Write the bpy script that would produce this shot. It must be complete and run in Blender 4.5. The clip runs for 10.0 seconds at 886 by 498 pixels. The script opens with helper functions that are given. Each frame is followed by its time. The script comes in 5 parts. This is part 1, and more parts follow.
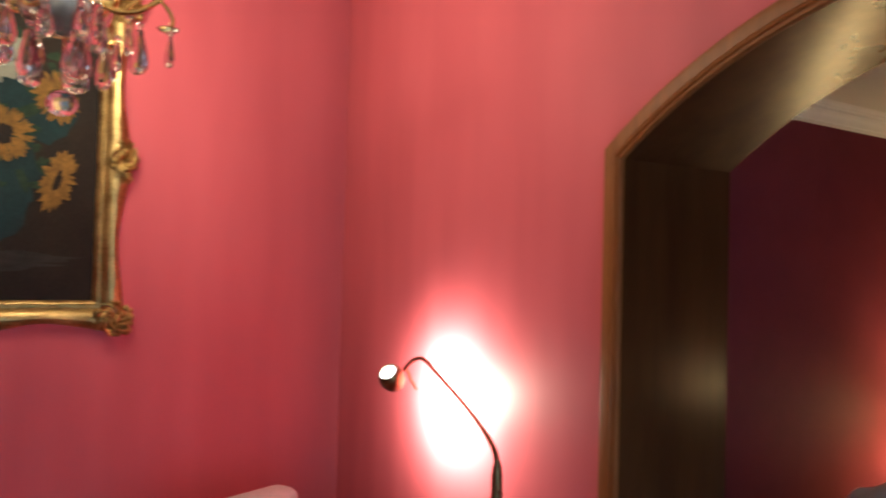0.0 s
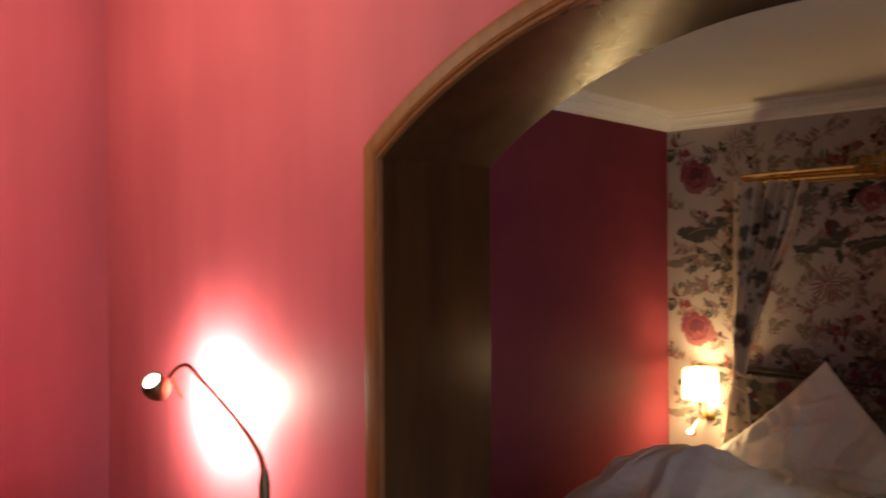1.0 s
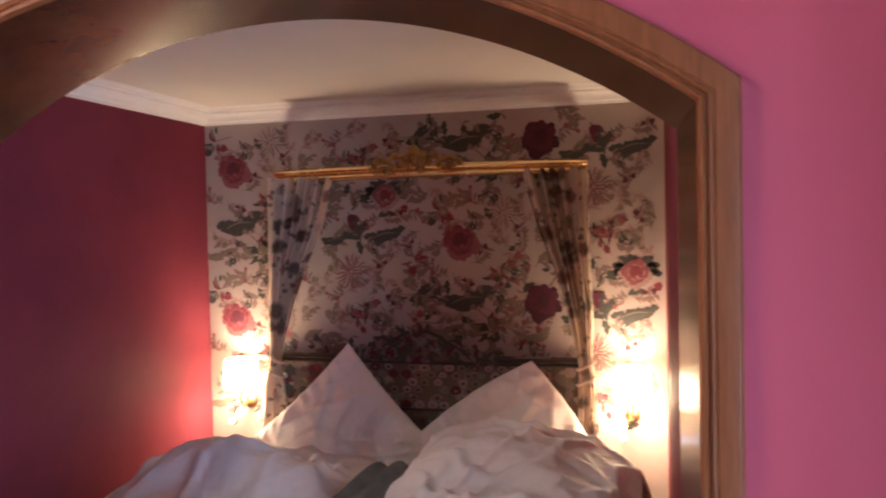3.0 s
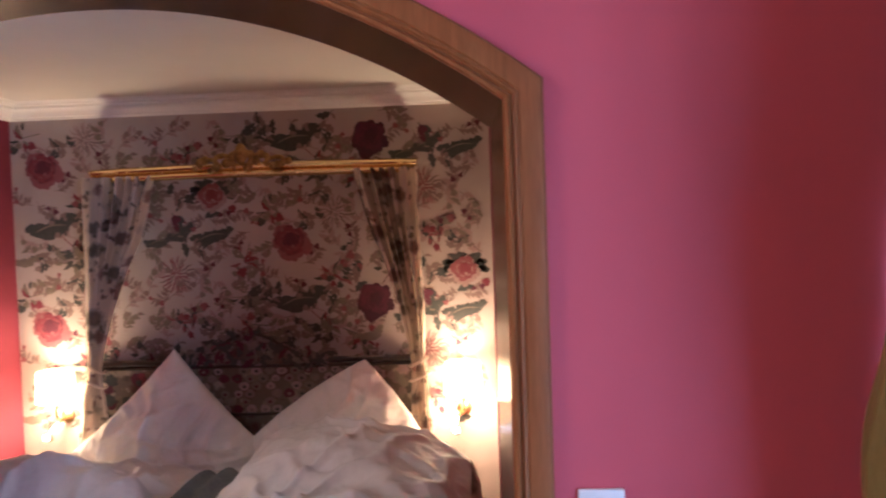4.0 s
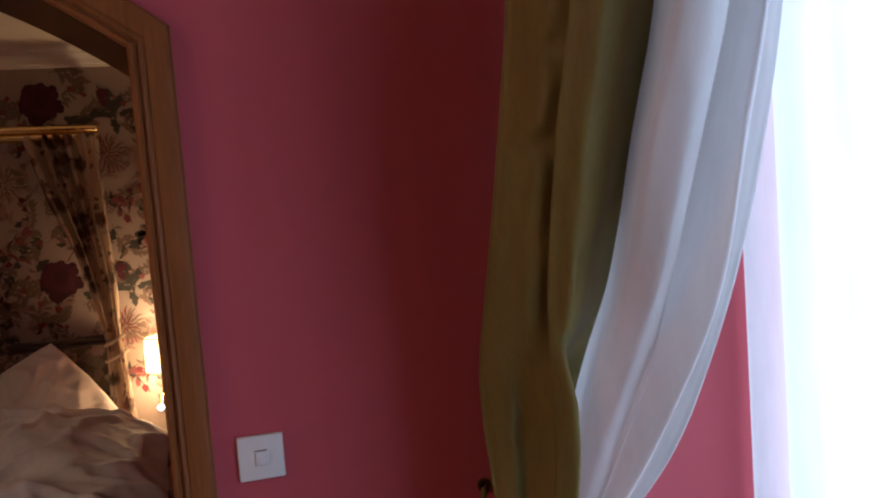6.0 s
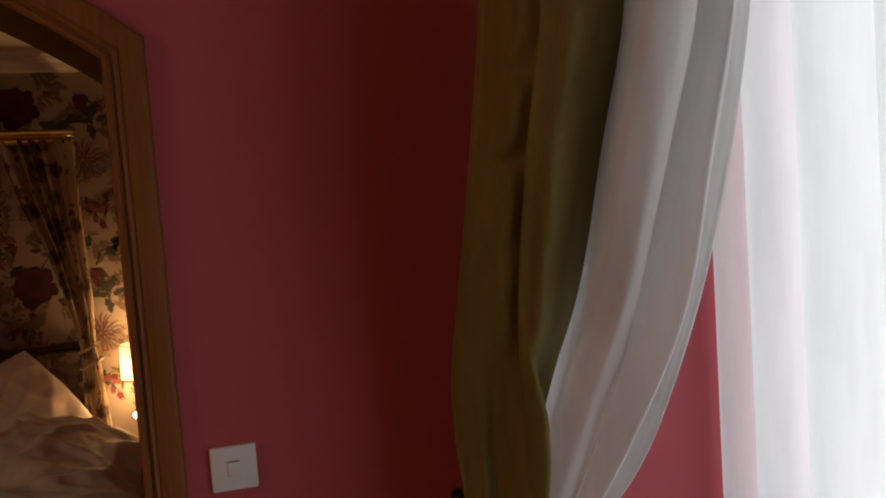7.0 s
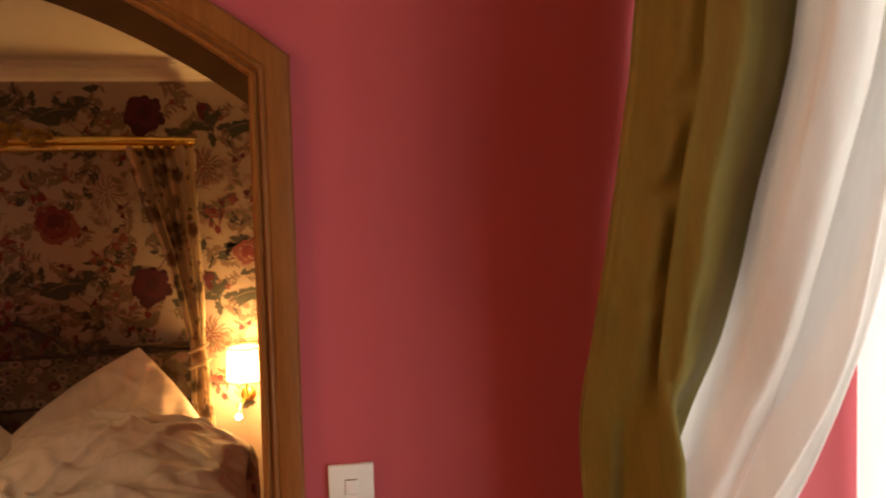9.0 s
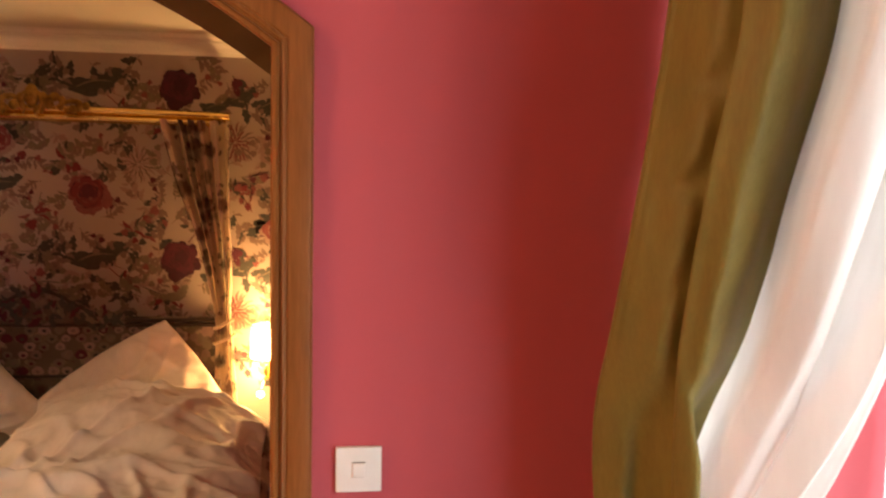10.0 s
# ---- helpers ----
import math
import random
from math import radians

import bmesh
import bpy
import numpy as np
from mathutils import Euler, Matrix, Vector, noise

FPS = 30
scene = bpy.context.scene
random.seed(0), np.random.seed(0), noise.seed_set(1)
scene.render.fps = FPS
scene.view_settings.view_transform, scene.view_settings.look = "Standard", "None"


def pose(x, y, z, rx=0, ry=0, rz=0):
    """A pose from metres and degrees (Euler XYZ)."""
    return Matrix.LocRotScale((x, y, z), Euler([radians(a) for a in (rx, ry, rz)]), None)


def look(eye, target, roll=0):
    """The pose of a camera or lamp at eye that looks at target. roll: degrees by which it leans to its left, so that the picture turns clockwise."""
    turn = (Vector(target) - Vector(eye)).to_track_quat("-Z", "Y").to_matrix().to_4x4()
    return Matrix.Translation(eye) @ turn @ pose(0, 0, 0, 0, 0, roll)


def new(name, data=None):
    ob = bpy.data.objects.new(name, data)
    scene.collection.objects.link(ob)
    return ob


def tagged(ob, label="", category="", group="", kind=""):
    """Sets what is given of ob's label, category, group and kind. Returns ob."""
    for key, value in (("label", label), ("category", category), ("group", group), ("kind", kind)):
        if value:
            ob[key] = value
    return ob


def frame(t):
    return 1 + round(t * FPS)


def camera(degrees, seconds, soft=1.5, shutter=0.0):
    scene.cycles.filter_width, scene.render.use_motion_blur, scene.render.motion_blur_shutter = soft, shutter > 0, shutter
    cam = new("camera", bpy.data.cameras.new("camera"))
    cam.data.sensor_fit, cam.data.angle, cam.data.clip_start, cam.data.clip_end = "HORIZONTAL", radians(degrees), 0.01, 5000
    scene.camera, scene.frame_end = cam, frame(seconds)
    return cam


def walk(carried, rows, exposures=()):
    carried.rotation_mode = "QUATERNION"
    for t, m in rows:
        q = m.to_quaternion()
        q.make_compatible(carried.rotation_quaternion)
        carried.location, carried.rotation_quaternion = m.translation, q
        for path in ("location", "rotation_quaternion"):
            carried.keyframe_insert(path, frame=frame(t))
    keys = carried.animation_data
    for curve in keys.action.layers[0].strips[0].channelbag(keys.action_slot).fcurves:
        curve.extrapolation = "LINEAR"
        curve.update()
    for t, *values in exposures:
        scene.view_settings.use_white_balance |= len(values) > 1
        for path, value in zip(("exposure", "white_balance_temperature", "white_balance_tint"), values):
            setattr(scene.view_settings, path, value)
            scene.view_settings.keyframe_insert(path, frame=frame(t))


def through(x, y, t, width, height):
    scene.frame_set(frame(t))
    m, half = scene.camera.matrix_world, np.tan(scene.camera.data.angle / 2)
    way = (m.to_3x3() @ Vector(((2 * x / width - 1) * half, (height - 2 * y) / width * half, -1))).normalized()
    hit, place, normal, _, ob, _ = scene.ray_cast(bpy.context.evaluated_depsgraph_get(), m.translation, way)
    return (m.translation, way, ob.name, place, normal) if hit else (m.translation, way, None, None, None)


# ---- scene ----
cam = camera(57.3, 10.0, soft=2.0, shutter=0.4)
PATH = [
    (0, (-0.286, -1.572, 1.502), (-1.963, -0.484, 1.561), 1.5),
    (0.5, (-0.268, -1.524, 1.574), (-1.783, -0.218, 1.575), 0.0),
    (1, (-0.232, -1.429, 1.578), (-1.621, 0.011, 1.576), -0.4),
    (1.5, (-0.202, -1.357, 1.56), (-1.379, 0.26, 1.55), 0.2),
    (2, (-0.228, -1.381, 1.573), (-1.126, 0.405, 1.547), -0.1),
    (2.5, (-0.141, -1.386, 1.622), (-0.828, 0.491, 1.577), -0.8),
    (4, (-0.028, -1.393, 1.61), (-0.145, 0.603, 1.548), -1.9),
    (4.5, (0.018, -1.398, 1.594), (0.11, 0.598, 1.515), -2.7),
    (5, (0.064, -1.409, 1.573), (0.352, 0.566, 1.453), -3.3),
    (5.5, (0.106, -1.421, 1.559), (0.541, 0.524, 1.395), -4.3),
    (7, (0.14, -1.447, 1.574), (0.696, 0.468, 1.417), -4.0),
    (7.5, (0.134, -1.425, 1.577), (0.572, 0.521, 1.428), -4.5),
    (8, (0.133, -1.418, 1.58), (0.559, 0.53, 1.431), -3.8),
    (8.5, (0.12, -1.419, 1.593), (0.56, 0.527, 1.448), -2.3),
    (9, (0.075, -1.405, 1.597), (0.424, 0.561, 1.484), -1.5),
    (9.5, (0.074, -1.387, 1.586), (0.298, 0.598, 1.492), -1.2),
    (10, (0.108, -1.375, 1.584), (0.371, 0.603, 1.445), 1.0),
]
EXPOSURES = [
    (0, -0.85, 5000, -6), (1.0, -0.80, 5000, -6), (2.0, -0.05, 4800, 2), (2.5, 0.25, 4500, 10), (4.0, 0.25, 4250, 10), (5.0, 0.30, 4400, 10), (5.5, -0.4, 4600, 10), (7.0, -2.0, 6800, 10), (7.5, -1.4, 7600, 10), (8.5, -1.0, 8200, 10), (9.0, -0.45, 8500, 10), (9.5, 0.2, 8200, 10), (10.0, 0.35, 7400, 10),
]
walk(cam, [(t, look(eye, target, roll)) for t, eye, target, roll in PATH], EXPOSURES)
WINDOW_WATTS, CHANDELIER_WATTS, SCONCE_WATTS, WALL_OVAL_WATTS = 182.0, 110.0, 38.0, 200.0

# ---- exposure and white balance of the clip's camera are keyed in EXPOSURES above ----

# ---- world and large lights ----
WARM = (1.0, 0.72, 0.43)
SCONCE = (1.0, 0.56, 0.20)
DAY = (0.86, 0.93, 1.0)

world = bpy.data.worlds.new("overcast_sky")
scene.world = world
world.use_nodes = True
wn = world.node_tree
sky = wn.nodes.new("ShaderNodeTexSky")
sky.sky_type = "NISHITA"
sky.sun_disc = False
sky.sun_elevation = radians(35)
sky.sun_rotation = radians(200)
wn.links.new(sky.outputs[0], wn.nodes["Background"].inputs[0])
wn.nodes["Background"].inputs[1].default_value = 0.12

sun_data = bpy.data.lights.new("sun", "SUN")
sun_data.energy, sun_data.angle, sun_data.color = 0.8, radians(12), (1.0, 0.95, 0.88)
sun = new("sun", sun_data)
sun.matrix_world = look((0, 0, 10), (6, 3, 0))


def lamp(name, where, watts, colour, radius=0.02):
    d = bpy.data.lights.new(name, "POINT")
    d.energy, d.color, d.shadow_soft_size = watts, colour, radius
    ob = new(name, d)
    ob.location = where
    return ob


# daylight entering through the window's opening, with its unseen added stretch
win_data = bpy.data.lights.new("window_daylight", "AREA")
win_data.shape, win_data.size, win_data.size_y = "RECTANGLE", 2.76, 2.14
win_data.energy, win_data.color = WINDOW_WATTS, DAY
win = new("window_daylight", win_data)
win.matrix_world = look((1.335, -1.385, 1.22), (0.0, -1.385, 1.22))

CS, CB = 1.83, 1.905                     # size of the chandelier, height of its lowest ball
CH = Vector((-2.53, -1.278, 0))          # plan of the chandelier
for k in range(5):
    a = radians(90 + 72 * k)
    lamp("chandelier_bulb_light", (CH.x + 0.15 * CS * math.cos(a), CH.y + 0.15 * CS * math.sin(a), CB + 0.262 * CS), CHANDELIER_WATTS / 5, WARM, 0.03)

# ---- materials ----


def nodes_of(name):
    m = bpy.data.materials.new(name)
    m.use_nodes = True
    return m, m.node_tree, m.node_tree.nodes["Principled BSDF"]


def link(nt, a, b):
    nt.links.new(a, b)


def noise_tex(nt, scale, detail=4, rough=0.55, stretch=(1, 1, 1), distort=0.0):
    co = nt.nodes.new("ShaderNodeTexCoord")
    mp = nt.nodes.new("ShaderNodeMapping")
    mp.inputs["Scale"].default_value = stretch
    tx = nt.nodes.new("ShaderNodeTexNoise")
    tx.inputs["Scale"].default_value, tx.inputs["Detail"].default_value, tx.inputs["Roughness"].default_value = scale, detail, rough
    tx.inputs["Distortion"].default_value = distort
    link(nt, co.outputs["Object"], mp.inputs[0])
    link(nt, mp.outputs[0], tx.inputs["Vector"])
    return tx


def ramp(nt, src, stops):
    r = nt.nodes.new("ShaderNodeValToRGB")
    while len(r.color_ramp.elements) < len(stops):
        r.color_ramp.elements.new(0.5)
    for e, (p, c) in zip(r.color_ramp.elements, stops):
        e.position, e.color = p, (*c, 1) if len(c) == 3 else c
    link(nt, src, r.inputs[0])
    return r


def mixed(nt, fac, a, b, mode="MIX"):
    n = nt.nodes.new("ShaderNodeMix")
    n.data_type, n.blend_type = "RGBA", mode
    for s, v in ((n.inputs["Factor"], fac), (n.inputs["A"], a), (n.inputs["B"], b)):
        if isinstance(v, (int, float)):
            s.default_value = v
        elif isinstance(v, tuple):
            s.default_value = (*v, 1)
        else:
            link(nt, v, s)
    return n.outputs["Result"]


def bump(nt, bsdf, src, strength, dist=0.002):
    b = nt.nodes.new("ShaderNodeBump")
    b.inputs["Strength"].default_value, b.inputs["Distance"].default_value = strength, dist
    link(nt, src, b.inputs["Height"])
    link(nt, b.outputs[0], bsdf.inputs["Normal"])


def simple(name, c1, c2, rough=0.5, metal=0.0, scale=20, stretch=(1, 1, 1), bumpy=0.15, dist=0.001, fine=None, coat=0.0, sheen=0.0, rough2=None, detail=5):
    """Two-scale varied surface between two base colours."""
    m, nt, b = nodes_of(name)
    t1 = noise_tex(nt, scale, detail, 0.6, stretch)
    t2 = noise_tex(nt, fine or scale * 9, min(3, detail), 0.6, stretch)
    f = mixed(nt, 0.35, t1.outputs["Fac"], t2.outputs["Fac"])
    r = ramp(nt, f, ((0.34, c1), (0.66, c2)))
    link(nt, r.outputs[0], b.inputs["Base Color"])
    rr = ramp(nt, t1.outputs["Fac"], ((0.3, (rough,) * 3), (0.7, (rough2 if rough2 is not None else min(1, rough * 1.25),) * 3)))
    link(nt, rr.outputs[0], b.inputs["Roughness"])
    b.inputs["Metallic"].default_value = metal
    b.inputs["Coat Weight"].default_value = coat
    b.inputs["Coat Roughness"].default_value = 0.12
    b.inputs["Sheen Weight"].default_value = sheen
    bump(nt, b, t2.outputs["Fac"], bumpy, dist)
    return m


# soft upright streaks put the chandelier crystals' light into the wall colour
WALL = simple("raspberry_paint_light_streaks", (0.475, 0.090, 0.112), (0.560, 0.112, 0.136), 0.5, scale=1.6, stretch=(2.6, 2.6, 0.45), bumpy=0.02, dist=0.0006, fine=2.9, rough2=0.55, detail=1.2)
WALL.node_tree.nodes["Principled BSDF"].inputs["Specular IOR Level"].default_value = 0.14
# red lowered well below WALL: the alcove's shade is put into its colour
ALCOVE_WALL = simple("alcove_red_dimmed", (0.150, 0.027, 0.040), (0.200, 0.038, 0.052), 0.5, scale=3, bumpy=0.1, dist=0.0006, fine=160)
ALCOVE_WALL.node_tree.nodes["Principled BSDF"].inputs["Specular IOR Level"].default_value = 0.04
# tone of the unseen room ceiling, chosen dark so less lamp light bounces
BEIGE = simple("unseen_ceiling_dark_beige", (0.22, 0.187, 0.147), (0.27, 0.23, 0.18), 0.7, scale=3, bumpy=0.08, fine=140)
WHITE = simple("ceiling_white_paint", (0.62, 0.58, 0.52), (0.68, 0.64, 0.58), 0.7, scale=3, bumpy=0.08, fine=140)
PLASTER = simple("cornice_plaster", (0.74, 0.70, 0.66), (0.80, 0.77, 0.73), 0.65, scale=8, bumpy=0.1)
FLOORWOOD = simple("floor_oak", (0.16, 0.085, 0.04), (0.26, 0.15, 0.075), 0.35, scale=5, stretch=(1, 12, 1), bumpy=0.2, coat=0.2)
OAK = simple("varnished_oak", (0.185, 0.060, 0.013), (0.285, 0.102, 0.026), 0.42, scale=5, stretch=(9, 9, 0.7), bumpy=0.12, dist=0.0006, fine=30, coat=0.0, rough2=0.52)
OAK.node_tree.nodes["Principled BSDF"].inputs["Specular IOR Level"].default_value = 0.2
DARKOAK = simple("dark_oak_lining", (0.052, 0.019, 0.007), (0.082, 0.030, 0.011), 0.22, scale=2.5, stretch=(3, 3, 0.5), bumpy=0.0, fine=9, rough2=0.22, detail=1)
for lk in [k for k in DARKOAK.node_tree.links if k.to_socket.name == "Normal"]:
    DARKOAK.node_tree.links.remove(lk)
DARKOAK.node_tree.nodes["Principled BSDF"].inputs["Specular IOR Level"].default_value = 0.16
GOLD = simple("antique_gilt", (0.88, 0.65, 0.25), (0.96, 0.74, 0.33), 0.22, 1.0, scale=12, bumpy=0.0, rough2=0.28)
GILTRAIL = simple("worn_gilt_rail", (0.20, 0.125, 0.045), (0.66, 0.46, 0.18), 0.30, 1.0, scale=14, bumpy=0.15, rough2=0.55)
GILTDARK = simple("rubbed_gilt", (0.12, 0.070, 0.022), (0.56, 0.37, 0.115), 0.32, 1.0, scale=28, bumpy=0.4, rough2=0.6)
BRASS = simple("polished_brass", (0.72, 0.48, 0.16), (0.80, 0.56, 0.22), 0.18, 1.0, scale=25, bumpy=0.05)
BRONZE = simple("brushed_bronze", (0.13, 0.090, 0.042), (0.22, 0.155, 0.075), 0.34, 1.0, scale=40, bumpy=0.15)
COPPER = simple("copper_tube", (0.17, 0.060, 0.026), (0.25, 0.095, 0.045), 0.42, 1.0, scale=40, bumpy=0.05)
PLASTIC = simple("white_switch_plastic", (0.76, 0.75, 0.73), (0.80, 0.79, 0.77), 0.35, scale=30, bumpy=0.03)
LINEN = simple("white_bed_linen", (0.76, 0.72, 0.69), (0.84, 0.80, 0.77), 0.75, scale=6, bumpy=0.4, dist=0.006, fine=45, sheen=0.15)
GREYCLOTH = simple("grey_upholstery", (0.36, 0.34, 0.33), (0.46, 0.44, 0.42), 0.85, scale=30, bumpy=0.3, fine=300, sheen=0.2)
DUVETCLOTH = simple("white_satin_duvet", (0.70, 0.65, 0.62), (0.80, 0.75, 0.72), 0.46, scale=5, bumpy=0.25, dist=0.003, fine=38, sheen=0.2, rough2=0.62)
DARKCLOTH = simple("dark_grey_cloth", (0.10, 0.105, 0.095), (0.19, 0.19, 0.17), 0.9, scale=12, bumpy=0.4, fine=120)
DARKWOOD = simple("dark_stained_wood", (0.022, 0.012, 0.008), (0.05, 0.028, 0.016), 0.4, scale=12, stretch=(1, 1, 6), bumpy=0.15)
GREEN = simple("olive_green_taffeta", (0.150, 0.118, 0.026), (0.215, 0.170, 0.042), 0.52, scale=4, stretch=(6, 6, 0.8), bumpy=0.2, dist=0.002, fine=60, sheen=0.02, rough2=0.66)
GREEN.node_tree.nodes["Principled BSDF"].inputs["Specular IOR Level"].default_value = 0.25


def cloth_through(name, colour, see, rough=0.5, share=0.5, wavy=0.2):
    """Thin cloth that lets daylight through."""
    m, nt, b = nodes_of(name)
    t = noise_tex(nt, 260, 2)
    t1 = noise_tex(nt, 5, 4, 0.6, (5, 5, 0.6))
    r = ramp(nt, t1.outputs["Fac"], ((0.3, tuple(c * 0.9 for c in colour)), (0.7, colour)))
    link(nt, r.outputs[0], b.inputs["Base Color"])
    b.inputs["Roughness"].default_value = rough
    bump(nt, b, t.outputs["Fac"], wavy, 0.0006)
    tr = nt.nodes.new("ShaderNodeBsdfTranslucent")
    link(nt, r.outputs[0], tr.inputs[0])
    clear = nt.nodes.new("ShaderNodeBsdfTransparent")
    m1, m2 = nt.nodes.new("ShaderNodeMixShader"), nt.nodes.new("ShaderNodeMixShader")
    m1.inputs[0].default_value, m2.inputs[0].default_value = share, see
    link(nt, b.outputs[0], m1.inputs[1])
    link(nt, tr.outputs[0], m1.inputs[2])
    link(nt, m1.outputs[0], m2.inputs[1])
    link(nt, clear.outputs[0], m2.inputs[2])
    link(nt, m2.outputs[0], nt.nodes["Material Output"].inputs[0])
    return m


LINING = cloth_through("white_satin_lining", (0.87, 0.86, 0.85), 0.0, 0.34, 0.46)
SHEER = cloth_through("white_voile", (0.85, 0.86, 0.87), 0.04, 0.6, 0.50)
SHADECLOTH = cloth_through("cream_lampshade_cloth", (0.92, 0.87, 0.76), 0.36, 0.7, 0.50)


def glow(name, colour, strength):
    m, nt, b = nodes_of(name)
    b.inputs["Base Color"].default_value = (0.8, 0.8, 0.8, 1)
    b.inputs["Emission Color"].default_value = (*colour, 1)
    b.inputs["Emission Strength"].default_value = strength
    return m


BULB = glow("lit_bulb", (1.0, 0.72, 0.42), 60)
LED = glow("lit_led", (0.85, 0.9, 1.0), 12)
HEADLIGHT = glow("lit_reading_bulb", (1.0, 0.85, 0.66), 14)


def glass(name, colour, rough=0.0, ior=1.5):
    m, nt, b = nodes_of(name)
    b.inputs["Base Color"].default_value = (*colour, 1)
    b.inputs["Roughness"].default_value = rough
    b.inputs["Transmission Weight"].default_value = 1.0
    b.inputs["IOR"].default_value = ior
    return m


CRYSTAL = glass("cut_crystal", (0.99, 0.97, 0.97), 0.05, 1.45)
SMOKE = simple("smoked_glass_bowl", (0.10, 0.105, 0.12), (0.17, 0.175, 0.19), 0.12, scale=20, bumpy=0.05, coat=0.6)
PANE = glass("window_glass", (1, 1, 1), 0.0, 1.45)


def printed(name, base1, base2, cells, size, palette, big=0.0, rough=0.8, weave=300, thin=0.30, through=0.0):
    """Paper or cloth with a scattered printed flower pattern."""
    m, nt, b = nodes_of(name)
    co = nt.nodes.new("ShaderNodeTexCoord")
    wob = noise_tex(nt, cells * 1.9, 3, 0.6)
    add = nt.nodes.new("ShaderNodeVectorMath")
    add.operation = "MULTIPLY_ADD"
    link(nt, wob.outputs["Color"], add.inputs[0])
    add.inputs[1].default_value = (0.75 / cells,) * 3
    link(nt, co.outputs["Object"], add.inputs[2])
    flat = nt.nodes.new("ShaderNodeVectorMath")
    flat.operation = "MULTIPLY"
    link(nt, add.outputs[0], flat.inputs[0])
    flat.inputs[1].default_value = (1, 0.35, 1)
    ground = ramp(nt, noise_tex(nt, 3, 4).outputs["Fac"], ((0.3, base1), (0.7, base2)))
    col = ground.outputs[0]
    for k, (sc, rad) in enumerate(((cells, size), (cells * 2.3, size * 0.8)) + (((big, 0.30),) if big else ())):
        v = nt.nodes.new("ShaderNodeTexVoronoi")
        v.inputs["Scale"].default_value = sc
        link(nt, flat.outputs[0], v.inputs["Vector"])
        sep = nt.nodes.new("ShaderNodeSeparateColor")
        link(nt, v.outputs["Color"], sep.inputs[0])
        pick = ramp(nt, sep.outputs[k % 3], tuple((i / len(palette), c) for i, c in enumerate(palette)))
        pick.color_ramp.interpolation = "CONSTANT"
        ringed = ramp(nt, v.outputs["Distance"], ((0.05, (1.25, 1.1, 1.1)), (0.16, (0.6, 0.6, 0.6)), (0.3, (1, 1, 1))))
        inked = mixed(nt, 1.0, pick.outputs[0], ringed.outputs[0], "MULTIPLY")
        mask = ramp(nt, v.outputs["Distance"], ((rad * 0.70, (0.85, 0.85, 0.85)), (rad * 1.10, (0, 0, 0))))
        keep = ramp(nt, sep.outputs[(k + 1) % 3], ((thin, (0, 0, 0)), (thin + 0.04, (0.9, 0.9, 0.9))))
        col = mixed(nt, mixed(nt, 1.0, mask.outputs[0], keep.outputs[0], "MULTIPLY"), col, inked)
    link(nt, col, b.inputs["Base Color"])
    b.inputs["Roughness"].default_value = rough
    bump(nt, b, noise_tex(nt, weave, 2).outputs["Fac"], 0.2, 0.0006)
    if through:
        tr, mx = nt.nodes.new("ShaderNodeBsdfTranslucent"), nt.nodes.new("ShaderNodeMixShader")
        link(nt, col, tr.inputs[0])
        mx.inputs[0].default_value = through
        link(nt, b.outputs[0], mx.inputs[1])
        link(nt, tr.outputs[0], mx.inputs[2])
        link(nt, mx.outputs[0], nt.nodes["Material Output"].inputs[0])
    return m


WALLPAPER = simple("cream_printed_wallpaper", (0.38, 0.315, 0.280), (0.455, 0.380, 0.338), 0.8, scale=5, bumpy=0.15, dist=0.0006, fine=260)
DRAPECLOTH = printed("floral_drape_cloth", (0.74, 0.65, 0.54), (0.84, 0.74, 0.62), 13.0, 0.44, ((0.12, 0.045, 0.045), (0.07, 0.068, 0.055), (0.18, 0.05, 0.055), (0.14, 0.11, 0.08)), 7.0, 0.75, through=0.32, thin=0.38)
BOARDCLOTH = printed("floral_headboard_cloth", (0.10, 0.075, 0.055), (0.17, 0.13, 0.09), 15.0, 0.42, ((0.10, 0.025, 0.03), (0.46, 0.38, 0.28), (0.035, 0.035, 0.025), (0.42, 0.34, 0.25), (0.12, 0.04, 0.04), (0.30, 0.23, 0.15)), 8.0, 0.8)

BORDERCLOTH = printed("wine_printed_border", (0.50, 0.40, 0.34), (0.60, 0.49, 0.42), 13.0, 0.55, ((0.10, 0.012, 0.020), (0.16, 0.03, 0.035), (0.05, 0.045, 0.03)), 0.0, 0.7)


def ink(name, c1, c2, scale=45):
    return simple(name, c1, c2, 0.75, scale=scale, bumpy=0.05, fine=220)


INK_WINE = ink("wine_red_print", (0.070, 0.012, 0.026), (0.120, 0.020, 0.042))
INK_PLUM = ink("plum_print", (0.044, 0.008, 0.018), (0.075, 0.013, 0.030))
INK_CRIMSON = ink("crimson_print", (0.150, 0.022, 0.034), (0.220, 0.042, 0.058))
INK_ROSE = ink("rose_print", (0.185, 0.054, 0.062), (0.265, 0.095, 0.096))
INK_PALE = ink("pale_rose_print", (0.290, 0.195, 0.178), (0.365, 0.260, 0.232))
INK_MAUVE = ink("mauve_brown_print", (0.165, 0.112, 0.098), (0.255, 0.182, 0.155))
INK_LEAF = ink("grey_green_leaf_print", (0.036, 0.038, 0.036), (0.078, 0.078, 0.070))
INK_OLIVE = ink("olive_leaf_print", (0.150, 0.122, 0.090), (0.225, 0.185, 0.138))

# ---- mesh helpers ----


